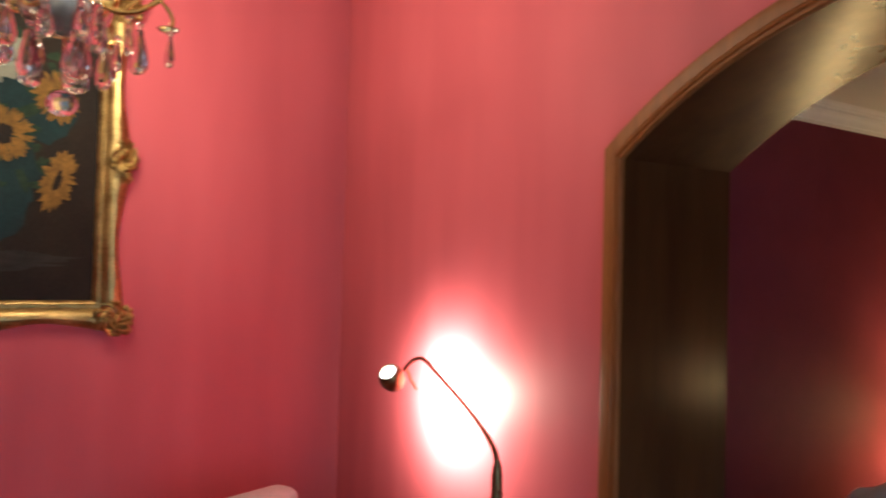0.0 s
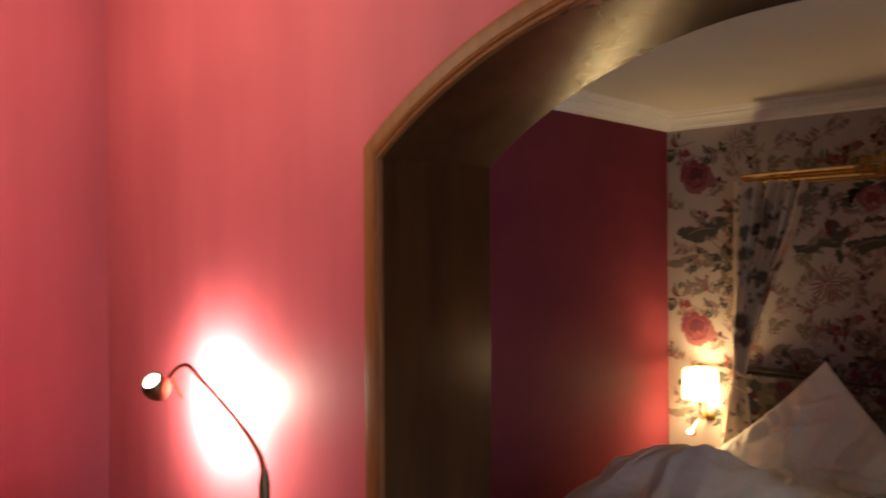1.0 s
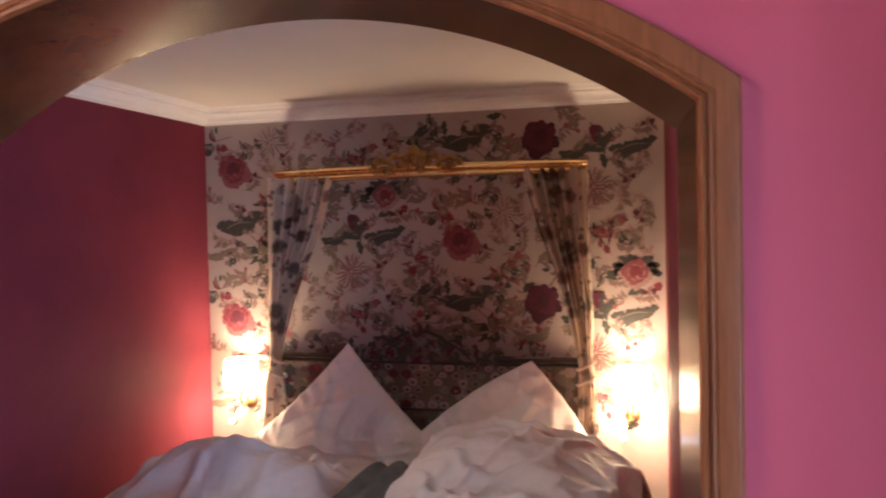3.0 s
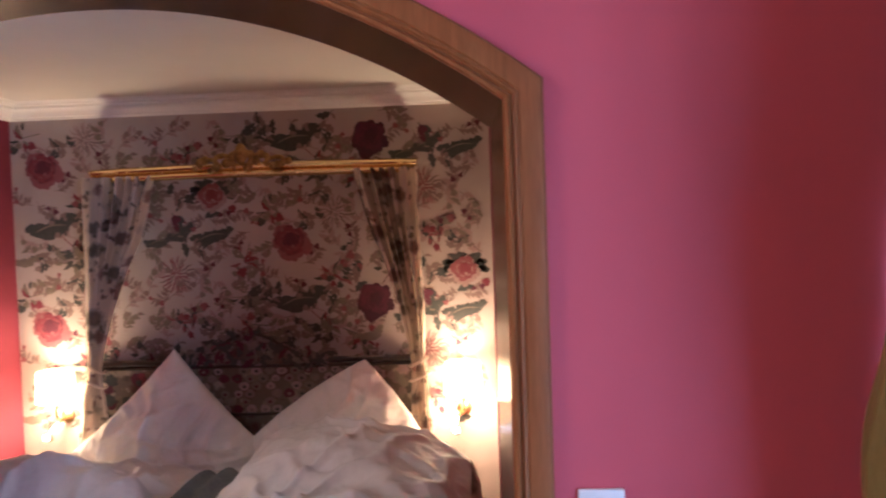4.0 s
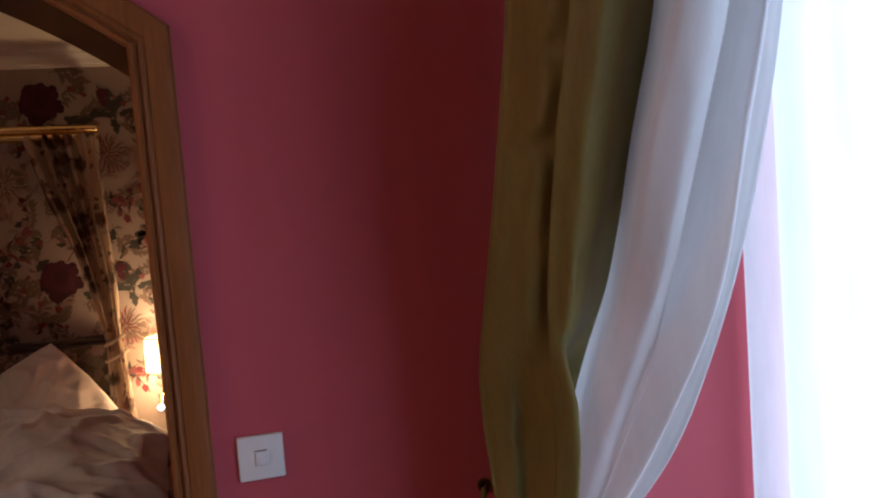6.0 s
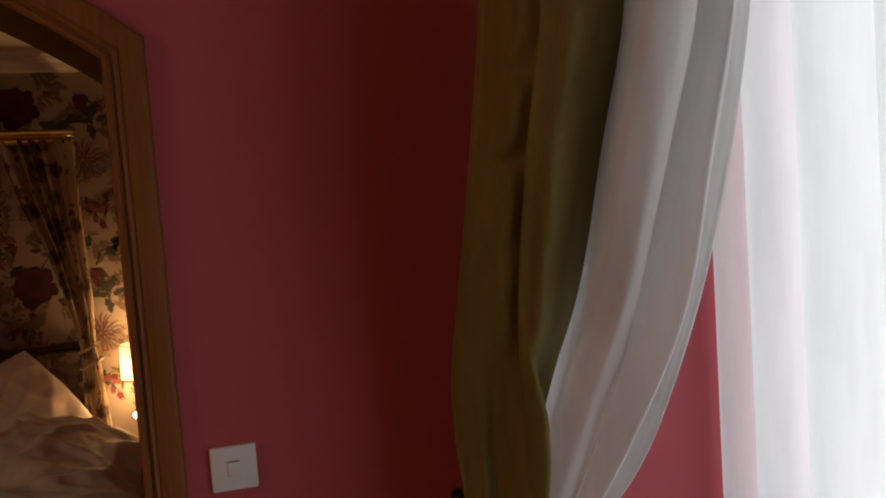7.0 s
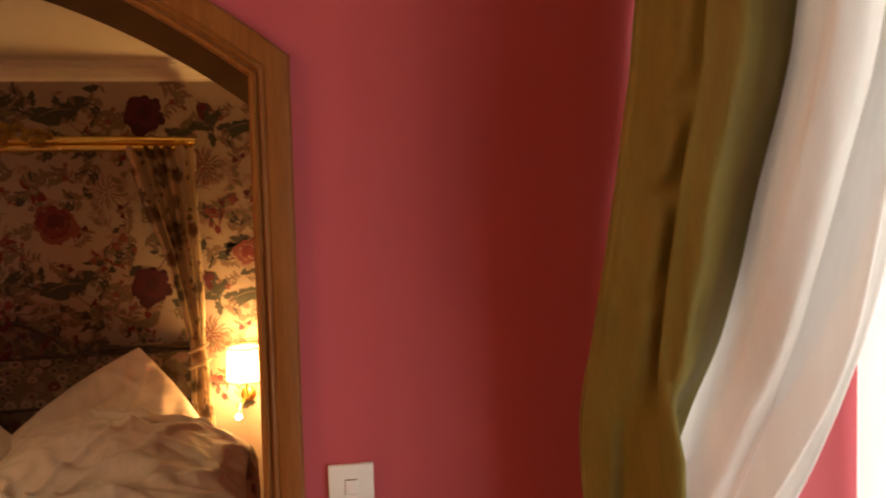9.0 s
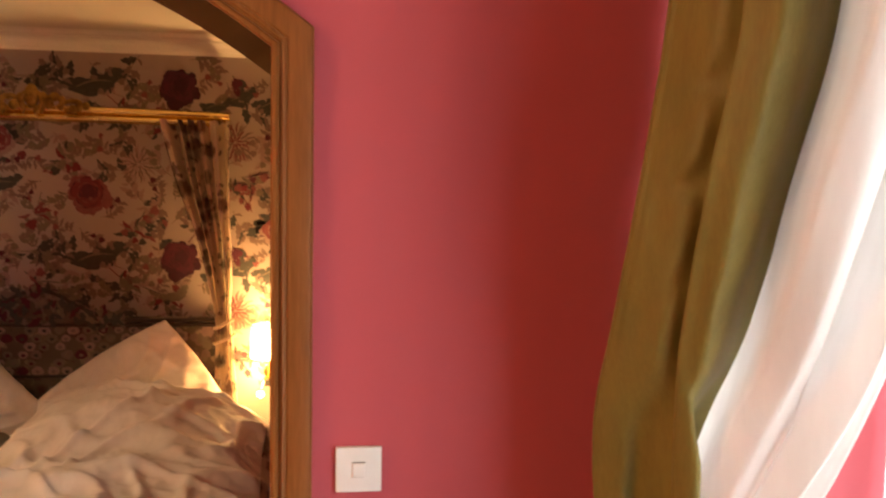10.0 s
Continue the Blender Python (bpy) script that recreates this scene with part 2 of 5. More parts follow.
def mesh_of(name, bm, *mats, smooth=True, angle=40):
    me = bpy.data.meshes.new(name)
    bmesh.ops.recalc_face_normals(bm, faces=bm.faces[:])
    bm.to_mesh(me)
    bm.free()
    for m in mats:
        me.materials.append(m)
    if smooth:
        me.shade_smooth()
        me.set_sharp_from_angle(angle=radians(angle))
    return me


def part(name, bm, material, parent=None, label="", smooth=True, angle=40):
    mats = material if isinstance(material, (list, tuple)) else (material,)
    ob = new(name, mesh_of(name, bm, *mats, smooth=smooth, angle=angle))
    if parent:
        ob.parent = parent
        ob.matrix_parent_inverse = parent.matrix_world.inverted()
    if label:
        ob["label"] = label
    return ob


def empty(name, where=(0, 0, 0)):
    ob = new(name)
    ob.location = where
    ob.empty_display_size = 0.05
    bpy.context.view_layer.update()
    return ob


def add_box(bm, x0, x1, y0, y1, z0, z1, bevel=0.0, m=None):
    r = bmesh.ops.create_cube(bm, size=1)
    mat = Matrix.Translation(((x0 + x1) / 2, (y0 + y1) / 2, (z0 + z1) / 2)) @ Matrix.Diagonal((x1 - x0, y1 - y0, z1 - z0, 1))
    bmesh.ops.transform(bm, matrix=(m @ mat) if m else mat, verts=r["verts"])
    if bevel:
        es = list({e for v in r["verts"] for e in v.link_edges})
        bmesh.ops.bevel(bm, geom=es, offset=bevel, segments=3, profile=0.5, affect="EDGES")
    return bm


def box(x0, x1, y0, y1, z0, z1, bevel=0.0):
    return add_box(bmesh.new(), x0, x1, y0, y1, z0, z1, bevel)


def add_lathe(bm, profile, at=(0, 0, 0), seg=16, m=None):
    """Turns (radius, height) pairs round z."""
    rings = []
    base = Matrix.Translation(at) if m is None else m
    for r, z in profile:
        if r < 1e-5:
            rings.append([bm.verts.new(base @ Vector((0, 0, z)))])
        else:
            rings.append([bm.verts.new(base @ Vector((r * math.cos(2 * math.pi * i / seg), r * math.sin(2 * math.pi * i / seg), z))) for i in range(seg)])
    for a, b in zip(rings, rings[1:]):
        for i in range(seg):
            j = (i + 1) % seg
            q = [a[i % len(a)], a[j % len(a)], b[j % len(b)], b[i % len(b)]]
            q = list(dict.fromkeys(q))
            if len(q) > 2:
                bm.faces.new(q)
    return bm


def add_tube(bm, pts, radius, seg=10, cap=True):
    """A round bar along points; radius is a number or one a point."""
    pts = [Vector(p) for p in pts]
    rad = radius if isinstance(radius, (list, tuple)) else [radius] * len(pts)
    rings, side = [], None
    for i, p in enumerate(pts):
        d = (pts[min(i + 1, len(pts) - 1)] - pts[max(i - 1, 0)]).normalized()
        if side is None:
            side = d.orthogonal().normalized()
        side = (side - d * side.dot(d)).normalized()
        up = d.cross(side)
        rings.append([bm.verts.new(p + rad[i] * (side * math.cos(2 * math.pi * k / seg) + up * math.sin(2 * math.pi * k / seg))) for k in range(seg)])
    for a, b in zip(rings, rings[1:]):
        for k in range(seg):
            bm.faces.new((a[k], a[(k + 1) % seg], b[(k + 1) % seg], b[k]))
    if cap:
        bm.faces.new(rings[0])
        bm.faces.new(rings[-1])
    return bm


def spline(ctrl, n):
    """Points along a smooth curve through ctrl."""
    c = [Vector(p) for p in ctrl]
    c = [2 * c[0] - c[1]] + c + [2 * c[-1] - c[-2]]
    out = []
    for i in range(1, len(c) - 2):
        for k in range(n):
            t = k / n
            a, b, d, e = c[i - 1], c[i], c[i + 1], c[i + 2]
            out.append(0.5 * ((2 * b) + (d - a) * t + (2 * a - 5 * b + 4 * d - e) * t * t + (3 * b - a - 3 * d + e) * t ** 3))
    return out + [c[-2]]


def curve1(pairs):
    """A smooth function through (z, value) pairs."""
    pairs = sorted(pairs)
    zs, vs = [p[0] for p in pairs], [p[1] for p in pairs]

    def f(z):
        if z <= zs[0]:
            return vs[0]
        if z >= zs[-1]:
            return vs[-1]
        i = max(k for k in range(len(zs)) if zs[k] <= z)
        i = min(i, len(zs) - 2)
        h = zs[i + 1] - zs[i]
        sl = [(vs[min(k + 1, len(vs) - 1)] - vs[max(k - 1, 0)]) / (zs[min(k + 1, len(zs) - 1)] - zs[max(k - 1, 0)]) for k in (i, i + 1)]
        t = (z - zs[i]) / h
        return (2 * t ** 3 - 3 * t * t + 1) * vs[i] + (t ** 3 - 2 * t * t + t) * h * sl[0] + (-2 * t ** 3 + 3 * t * t) * vs[i + 1] + (t ** 3 - t * t) * h * sl[1]
    return f


def add_blob(bm, at, r, seg=8, squash=(1, 1, 1)):
    s = bmesh.ops.create_uvsphere(bm, u_segments=seg, v_segments=max(4, seg // 2 + 1), radius=r)
    bmesh.ops.transform(bm, matrix=Matrix.Translation(at) @ Matrix.Diagonal((*squash, 1)), verts=s["verts"])


def grid_mesh(fn, nu, nv, closed=False):
    bm = bmesh.new()
    vs = [[bm.verts.new(fn(i / nu, j / nv)) for i in range(nu + (0 if closed else 1))] for j in range(nv + 1)]
    for j in range(nv):
        for i in range(nu):
            k = (i + 1) % len(vs[0])
            bm.faces.new((vs[j][i], vs[j][k], vs[j + 1][k], vs[j + 1][i]))
    return bm


def prism(bm, poly, y0, y1):
    """A polygon of (x, z) points carried from y0 to y1."""
    a = [bm.verts.new((x, y0, z)) for x, z in poly]
    b = [bm.verts.new((x, y1, z)) for x, z in poly]
    bm.faces.new(a)
    bm.faces.new(b[::-1])
    for i in range(len(poly)):
        j = (i + 1) % len(poly)
        bm.faces.new((a[i], b[i], b[j], a[j]))
    return bm


def structure(name, bm, material, label, category, smooth=False):
    ob = part(name, bm, material, smooth=smooth)
    return tagged(ob, label, category, kind="structure")


# ---- large structure ----
XW, XE, YS, TOP = -3.56, 1.32, -5.0, 3.10        # room's faces
WALL_Y, BACK_Y = 0.022, 0.42                     # faces of the arch wall
AC, AHALF, AR, AZ = -0.9215, 0.9215, 1.55, 0.573  # arch: middle, half width, radius, centre height
AXW, AXE, AYN, ATOP = -2.20, -0.02, 2.20, 2.215   # alcove's faces


def arch_line(d, n=40):
    """The opening's outline, moved outwards by d, from floor to floor."""
    half, r = AHALF + d, AR + d
    z = AZ + math.sqrt(r * r - half * half)
    a = math.asin(half / r)
    pts = [(AC - half, 0.0)] + [(AC - half, z * k / 6) for k in range(1, 6)]
    pts += [(AC + r * math.sin(-a + 2 * a * k / n), AZ + r * math.cos(-a + 2 * a * k / n)) for k in range(n + 1)]
    return pts + [(AC + half, z * k / 6) for k in range(5, 0, -1)] + [(AC + half, 0.0)]


structure("floor", box(XW - 0.1, XE + 0.3, YS - 0.1, AYN + 0.1, -0.12, 0.0), FLOORWOOD, "brown oak floorboards under the bed and chairs", "floor")
bm = bmesh.new()
prism(bm, [(XW - 0.1, 0)] + arch_line(0.03) + [(XE, 0), (XE, TOP), (XW - 0.1, TOP)], WALL_Y, BACK_Y)
structure("wall_north", bm, WALL, "raspberry pink painted wall with a wide arched opening", "wall")
structure("wall_west", box(XW - 0.12, XW, YS, WALL_Y, 0, TOP), WALL, "raspberry pink painted wall behind the painting", "wall")
structure("wall_south", box(XW - 0.1, XE, YS - 0.12, YS, 0, TOP), WALL, "raspberry pink painted wall behind the viewer", "wall")
# opening runs on south and down unseen, added for more daylight on the wall
WY0, WY1, WZ0, WZ1 = -2.80, 0.0, 0.12, 2.32
bm = bmesh.new()
for y0, y1, z0, z1 in ((YS, WY0, 0, TOP), (WY1, BACK_Y, 0, TOP), (WY0, WY1, 0, WZ0), (WY0, WY1, WZ1, TOP)):
    add_box(bm, XE, XE + 0.28, y0, y1, z0, z1)
structure("wall_east", bm, WALL, "raspberry pink painted wall with a tall window", "wall")
structure("ceiling", box(XW - 0.1, XE + 0.28, YS - 0.1, BACK_Y, TOP, TOP + 0.12), BEIGE, "unseen flat room ceiling, toned dark beige to cut bounced light", "ceiling")
structure("alcove_wall_west", box(AXW - 0.1, AXW, BACK_Y, AYN, 0, ATOP + 0.1), ALCOVE_WALL, "red side wall of the bed alcove, its dimness put into the colour", "wall")
structure("alcove_wall_east", box(AXE, AXE + 0.1, BACK_Y, AYN, 0, ATOP + 0.1), ALCOVE_WALL, "red side wall of the bed alcove, its dimness put into the colour", "wall")
paper_wall = structure("alcove_wall_north", box(AXW - 0.1, AXE + 0.1, AYN, AYN + 0.1, 0, ATOP + 0.1), WALLPAPER, "cream wallpaper printed with large roses and leaves", "wall")
structure("alcove_ceiling", box(AXW, AXE, BACK_Y, AYN, ATOP, ATOP + 0.1), WHITE, "white painted ceiling of the bed alcove", "ceiling")

# cornice round the alcove's ceiling, mitred at the corners
prof = [(0.0, 2.140), (0.010, 2.140), (0.013, 2.150), (0.024, 2.152), (0.030, 2.165), (0.044, 2.180), (0.056, 2.186), (0.060, 2.196), (0.078, 2.199), (0.084, 2.208), (0.098, 2.2145)]
bm = bmesh.new()
rows = []
for d, z in prof:
    rows.append([bm.verts.new(p) for p in ((AXW + d, BACK_Y + d, z), (AXW + d, AYN - d, z), (AXE - d, AYN - d, z), (AXE - d, BACK_Y + d, z))])
for a, b in zip(rows, rows[1:]):
    for i in range(4):
        bm.faces.new((a[i], a[(i + 1) % 4], b[(i + 1) % 4], b[i]))
structure("alcove_cornice", bm, PLASTER, "white moulded plaster cornice below the alcove ceiling", "cornice", smooth=True)

# wooden lining of the opening, slightly splayed, and its moulded casing
inner, outer = arch_line(0.0), arch_line(0.028)
bm = bmesh.new()
loops = []
for pts, y, s in ((inner, 0.012, 0.0), (inner, BACK_Y + 0.004, 0.020), (outer, BACK_Y + 0.004, 0.0), (outer, 0.012, 0.0)):
    loops.append([bm.verts.new((x - s * (x - AC) / AHALF, y, z)) for x, z in pts])
for k in range(4):
    a, b = loops[k], loops[(k + 1) % 4]
    for i in range(len(a) - 1):
        bm.faces.new((a[i], a[i + 1], b[i + 1], b[i]))
arch = empty("arch_surround", (AC, 0.2, 0))
tagged(arch, "varnished oak arch surround framing the bed alcove", "arch", kind="structure")
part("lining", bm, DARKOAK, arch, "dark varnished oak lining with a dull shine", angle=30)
prof = [(0.000, 0.020), (0.000, 0.003), (0.003, -0.003), (0.008, -0.004), (0.012, 0.000), (0.0135, 0.005), (0.0160, 0.005), (0.018, 0.001), (0.021, -0.001), (0.025, 0.001), (0.027, 0.004), (0.030, 0.002), (0.060, 0.000), (0.066, 0.002), (0.070, 0.008), (0.070, 0.026)]
bm = bmesh.new()
lines = [[bm.verts.new((x, y, z)) for x, z in arch_line(d)] for d, y in prof]
for a, b in zip(lines, lines[1:]):
    for i in range(len(a) - 1):
        bm.faces.new((a[i], a[i + 1], b[i + 1], b[i]))
part("casing", bm, OAK, arch, "golden oak casing with reeded inner edge", angle=24)

# window with its frame behind the voile
window = empty("window_1", (XE + 0.2, (WY0 + WY1) / 2, WZ0))
tagged(window, "tall white window behind sheer voile", "window", kind="structure")
bm = bmesh.new()
for y0, y1, z0, z1 in ((WY0, WY1, WZ0, WZ0 + 0.06), (WY0, WY1, WZ1 - 0.06, WZ1), (WY0, WY0 + 0.06, WZ0 + 0.06, WZ1 - 0.06), (WY1 - 0.06, WY1, WZ0 + 0.06, WZ1 - 0.06), (-1.44, -1.36, WZ0 + 0.06, WZ1 - 0.06)):
    add_box(bm, XE + 0.16, XE + 0.22, y0, y1, z0, z1, 0.006)
part("window_frame", bm, WHITE, window)
for y0, y1 in ((WY0 + 0.06, -1.44), (-1.36, WY1 - 0.06)):
    p = part("pane", box(XE + 0.185, XE + 0.193, y0, y1, WZ0 + 0.06, WZ1 - 0.06), PANE, window)
    p.visible_shadow = False
part("window_sill", box(XE + 0.004, XE + 0.16, WY0, WY1, WZ0, WZ0 + 0.025, 0.006), WHITE, window)

# ---- printed motifs of the wallpaper ----


def wobble_disc(bm, r, lobes, depth, lift, mi, seed, n=48, sx=1.0, sz=1.0, cx=0.0, cz=0.0):
    rnd = random.Random(seed)
    ph = [rnd.uniform(0, 6.28) for _ in range(4)]
    vs = []
    for i in range(n):
        a = 2 * math.pi * i / n
        k = 1 + depth * abs(math.sin(lobes * a / 2 + ph[0])) + depth * 0.7 * math.sin(3 * a + ph[1]) + depth * 0.5 * math.sin(7 * a + ph[2])
        vs.append(bm.verts.new((cx + r * k * sx * math.cos(a), -lift, cz + r * k * sz * math.sin(a))))
    f = bm.faces.new(vs)
    f.material_index = mi


def crescent(bm, r, w, a0, a1, lift, mi, cx=0.0, cz=0.0, n=12):
    vs = []
    for i in range(n + 1):
        a = a0 + (a1 - a0) * i / n
        vs.append(bm.verts.new((cx + r * math.cos(a), -lift, cz + r * math.sin(a))))
    for i in range(n - 1, 0, -1):
        t = i / n
        a = a0 + (a1 - a0) * t
        q = r - w * math.sin(math.pi * t)
        vs.append(bm.verts.new((cx + q * math.cos(a), -lift, cz + q * math.sin(a))))
    bm.faces.new(vs).material_index = mi


def leaf_shape(bm, length, width, turn, cx, cz, lift, mi, seed, jag=0.22, bend=0.25):
    jag = jag * 0.45
    rnd = random.Random(seed)
    up, dn = [], []
    n = 30
    for i in range(n + 1):
        t = i / n
        w = width * math.sin(math.pi * min(1, t * 0.96 + 0.02)) ** 0.7 * (1 - 0.35 * t)
        j = 1 + jag * math.sin(t * 17 + seed) * 1.4 + jag * rnd.uniform(-0.2, 0.2)
        y = bend * length * math.sin(math.pi * t) * 0.5
        up.append(((t - 0.5) * length, y + w * j / 2))
        dn.append(((t - 0.5) * length, y - w * (2 - j) / 2))
    c, s = math.cos(turn), math.sin(turn)
    vs = [bm.verts.new((cx + c * x - s * z, -lift, cz + s * x + c * z)) for x, z in up + dn[::-1]]
    bm.faces.new(vs).material_index = mi


def rose_mesh(name, r, dark, mid, light, seed, leaves=0):
    """A full-blown rose: rings of overlapping petals, darker towards the heart."""
    bm = bmesh.new()
    rnd = random.Random(seed)
    for k in range(leaves):
        for s in (-1, 1):
            a = radians(90 + s * (28 + 24 * k))
            for q in range(3):
                wobble_disc(bm, r * (0.30 - 0.05 * q), 6, 0.14, 0.0006 + 0.00004 * k, 3, seed + 7 * k + q, 20, 1.1, 0.9, (1.05 + 0.22 * q) * r * math.cos(a + 0.1 * s * q), (1.0 + 0.20 * q) * r * math.sin(a + 0.1 * s * q))
    if leaves:
        leaf_shape(bm, r * 1.3, r * 0.6, 0.1, 0.1 * r, -1.25 * r, 0.0006, 3, seed + 9, 0.3)
        wobble_disc(bm, r * 0.27, 5, 0.1, 0.0008, 0, seed + 3, 24, cx=1.45 * r, cz=-0.80 * r)
    lift = 0.0010
    for ring, (q, pr, n, mi) in enumerate(((0.74, 0.27, 13, 2), (0.52, 0.30, 9, 1), (0.30, 0.28, 7, 1), (0.16, 0.24, 5, 0))):
        for k in range(n):
            a = 2 * math.pi * (k + 0.5 * ring) / n + rnd.uniform(-.14, .14)
            w = q * (1 + rnd.uniform(-.22, .22) if ring < 2 else 1)
            cx, cz = w * r * math.cos(a), w * r * math.sin(a) * 0.92 + 0.16 * r * (ring > 0)
            lift += 0.00005
            wobble_disc(bm, pr * r * rnd.uniform(0.7, 1.25), 5, 0.16, lift, mi, seed + 11 * ring + k, 20, cx=cx, cz=cz)
            crescent(bm, pr * r * 0.95, pr * r * 0.22, a - 1.0, a + 1.0, lift + 0.00003, (2, 0, 2, 1)[ring], cx, cz, 8)
    wobble_disc(bm, r * 0.10, 4, 0.1, lift + 0.0002, 2, seed + 5, 16, cx=0.10 * r, cz=-0.16 * r)
    return mesh_of(name, bm, dark, mid, light, INK_LEAF, smooth=False)


def aster_mesh(name, r, m1, m2, seed):
    """A many-petalled pale flower drawn in thin strokes."""
    bm = bmesh.new()
    rnd = random.Random(seed)
    lift = 0.0005
    for q, n, ln in ((0.72, 22, 0.46), (0.46, 16, 0.38), (0.22, 9, 0.30)):
        for k in range(n):
            a = 2 * math.pi * k / n + rnd.uniform(-.12, .12)
            lift += 0.00003
            leaf_shape(bm, r * ln * rnd.uniform(0.8, 1.2), r * 0.11, a, q * r * math.cos(a), q * r * math.sin(a), lift, rnd.choice((0, 0, 1)), seed + k, 0.1)
    return mesh_of(name, bm, m1, m2, smooth=False)


def twig_mesh(name, length, seed, stem, leafm, bud):
    """A thin bent stem with small leaves on both sides and buds."""
    bm = bmesh.new()
    rnd = random.Random(seed)
    bend = rnd.uniform(-0.5, 0.5)
    pts = [(length * (t - 0.5), bend * length * (t - t * t) * 2) for t in [i / 8 for i in range(9)]]
    for (xa, za), (xb, zb) in zip(pts, pts[1:]):
        n = Vector((za - zb, xb - xa)).normalized() * 0.0013
        bm.faces.new([bm.verts.new((x, -0.0004, z)) for x, z in ((xa + n.x, za + n.y), (xa - n.x, za - n.y), (xb - n.x, zb - n.y), (xb + n.x, zb + n.y))])
    for k in range(1, 8):
        x, z = pts[k]
        for s in (-1, 1):
            if rnd.random() < 0.22:
                continue
            a = s * rnd.uniform(0.5, 1.2)
            ln = length * rnd.uniform(0.20, 0.44)
            leaf_shape(bm, ln, ln * rnd.uniform(0.34, 0.58), a, x + 0.55 * ln * math.cos(a), z + 0.55 * ln * math.sin(a), 0.0006 + 0.00005 * k, 1 if rnd.random() < 0.75 else 2, seed + k, 0.35)
    for k in range(2):
        wobble_disc(bm, length * rnd.uniform(0.06, 0.11), 5, 0.22, 0.0012 + 0.0001 * k, 2, seed + 40 + k, 18, cx=pts[-1 - 3 * k][0], cz=pts[-1 - 3 * k][1] + 0.02 * k)
    return mesh_of(name, bm, stem, leafm, bud, smooth=False)


def leaf_mesh(name, length, width, seed, m=None):
    """A curling lobed leaf built of overlapping rounded lobes."""
    bm = bmesh.new()
    rnd = random.Random(seed)
    n = 9
    for k in range(n):
        f = k / (n - 1)
        r = width * (0.16 + 0.36 * math.sin(math.pi * (0.15 + 0.75 * f)))
        x = (f - 0.5) * length * 0.9
        z = width * (0.55 * f * f - 0.25 * math.sin(math.pi * f))
        wobble_disc(bm, r * 0.72, 6, 0.16, 0.0007 + 0.00008 * k, 0, seed + k, 28, 1.15, 0.85, x, z + rnd.uniform(-.12, .12) * width)
    leaf_shape(bm, length * 0.7, width * 0.10, 0.2, 0.0, -width * 0.02, 0.0018, 1, seed + 2, 0.1, 0.2)
    return mesh_of(name, bm, m or INK_LEAF, INK_OLIVE, smooth=False)


def sprig_mesh(name, seed, mats):
    bm = bmesh.new()
    rnd = random.Random(seed)
    for k in range(9):
        a = rnd.uniform(0, 6.28)
        d = rnd.uniform(0.015, 0.075)
        leaf_shape(bm, rnd.uniform(0.03, 0.06), rnd.uniform(0.012, 0.024), a, d * math.cos(a), d * math.sin(a), 0.0007 + 0.00012 * k, k % 3, seed + k, 0.3)
    for k in range(3):
        wobble_disc(bm, rnd.uniform(0.010, 0.018), 5, 0.25, 0.0022 + 0.0002 * k, k % 3, seed + 20 + k, 20, cx=rnd.uniform(-.05, .05), cz=rnd.uniform(-.05, .05))
    pts = [(0.09 * math.cos(1 + seed), 0.09 * math.sin(1 + seed)), (0, 0.01), (-0.10 * math.cos(2 + seed), 0.05)]
    for (xa, za), (xb, zb) in zip(pts, pts[1:]):
        n = Vector((zb - za, xa - xb)).normalized() * 0.002
        bm.faces.new([bm.verts.new((x, -0.0005, z)) for x, z in ((xa + n.x, za + n.y), (xb + n.x, zb + n.y), (xb - n.x, zb - n.y), (xa - n.x, za - n.y))]).material_index = 1
    return mesh_of(name, bm, *mats, smooth=False)


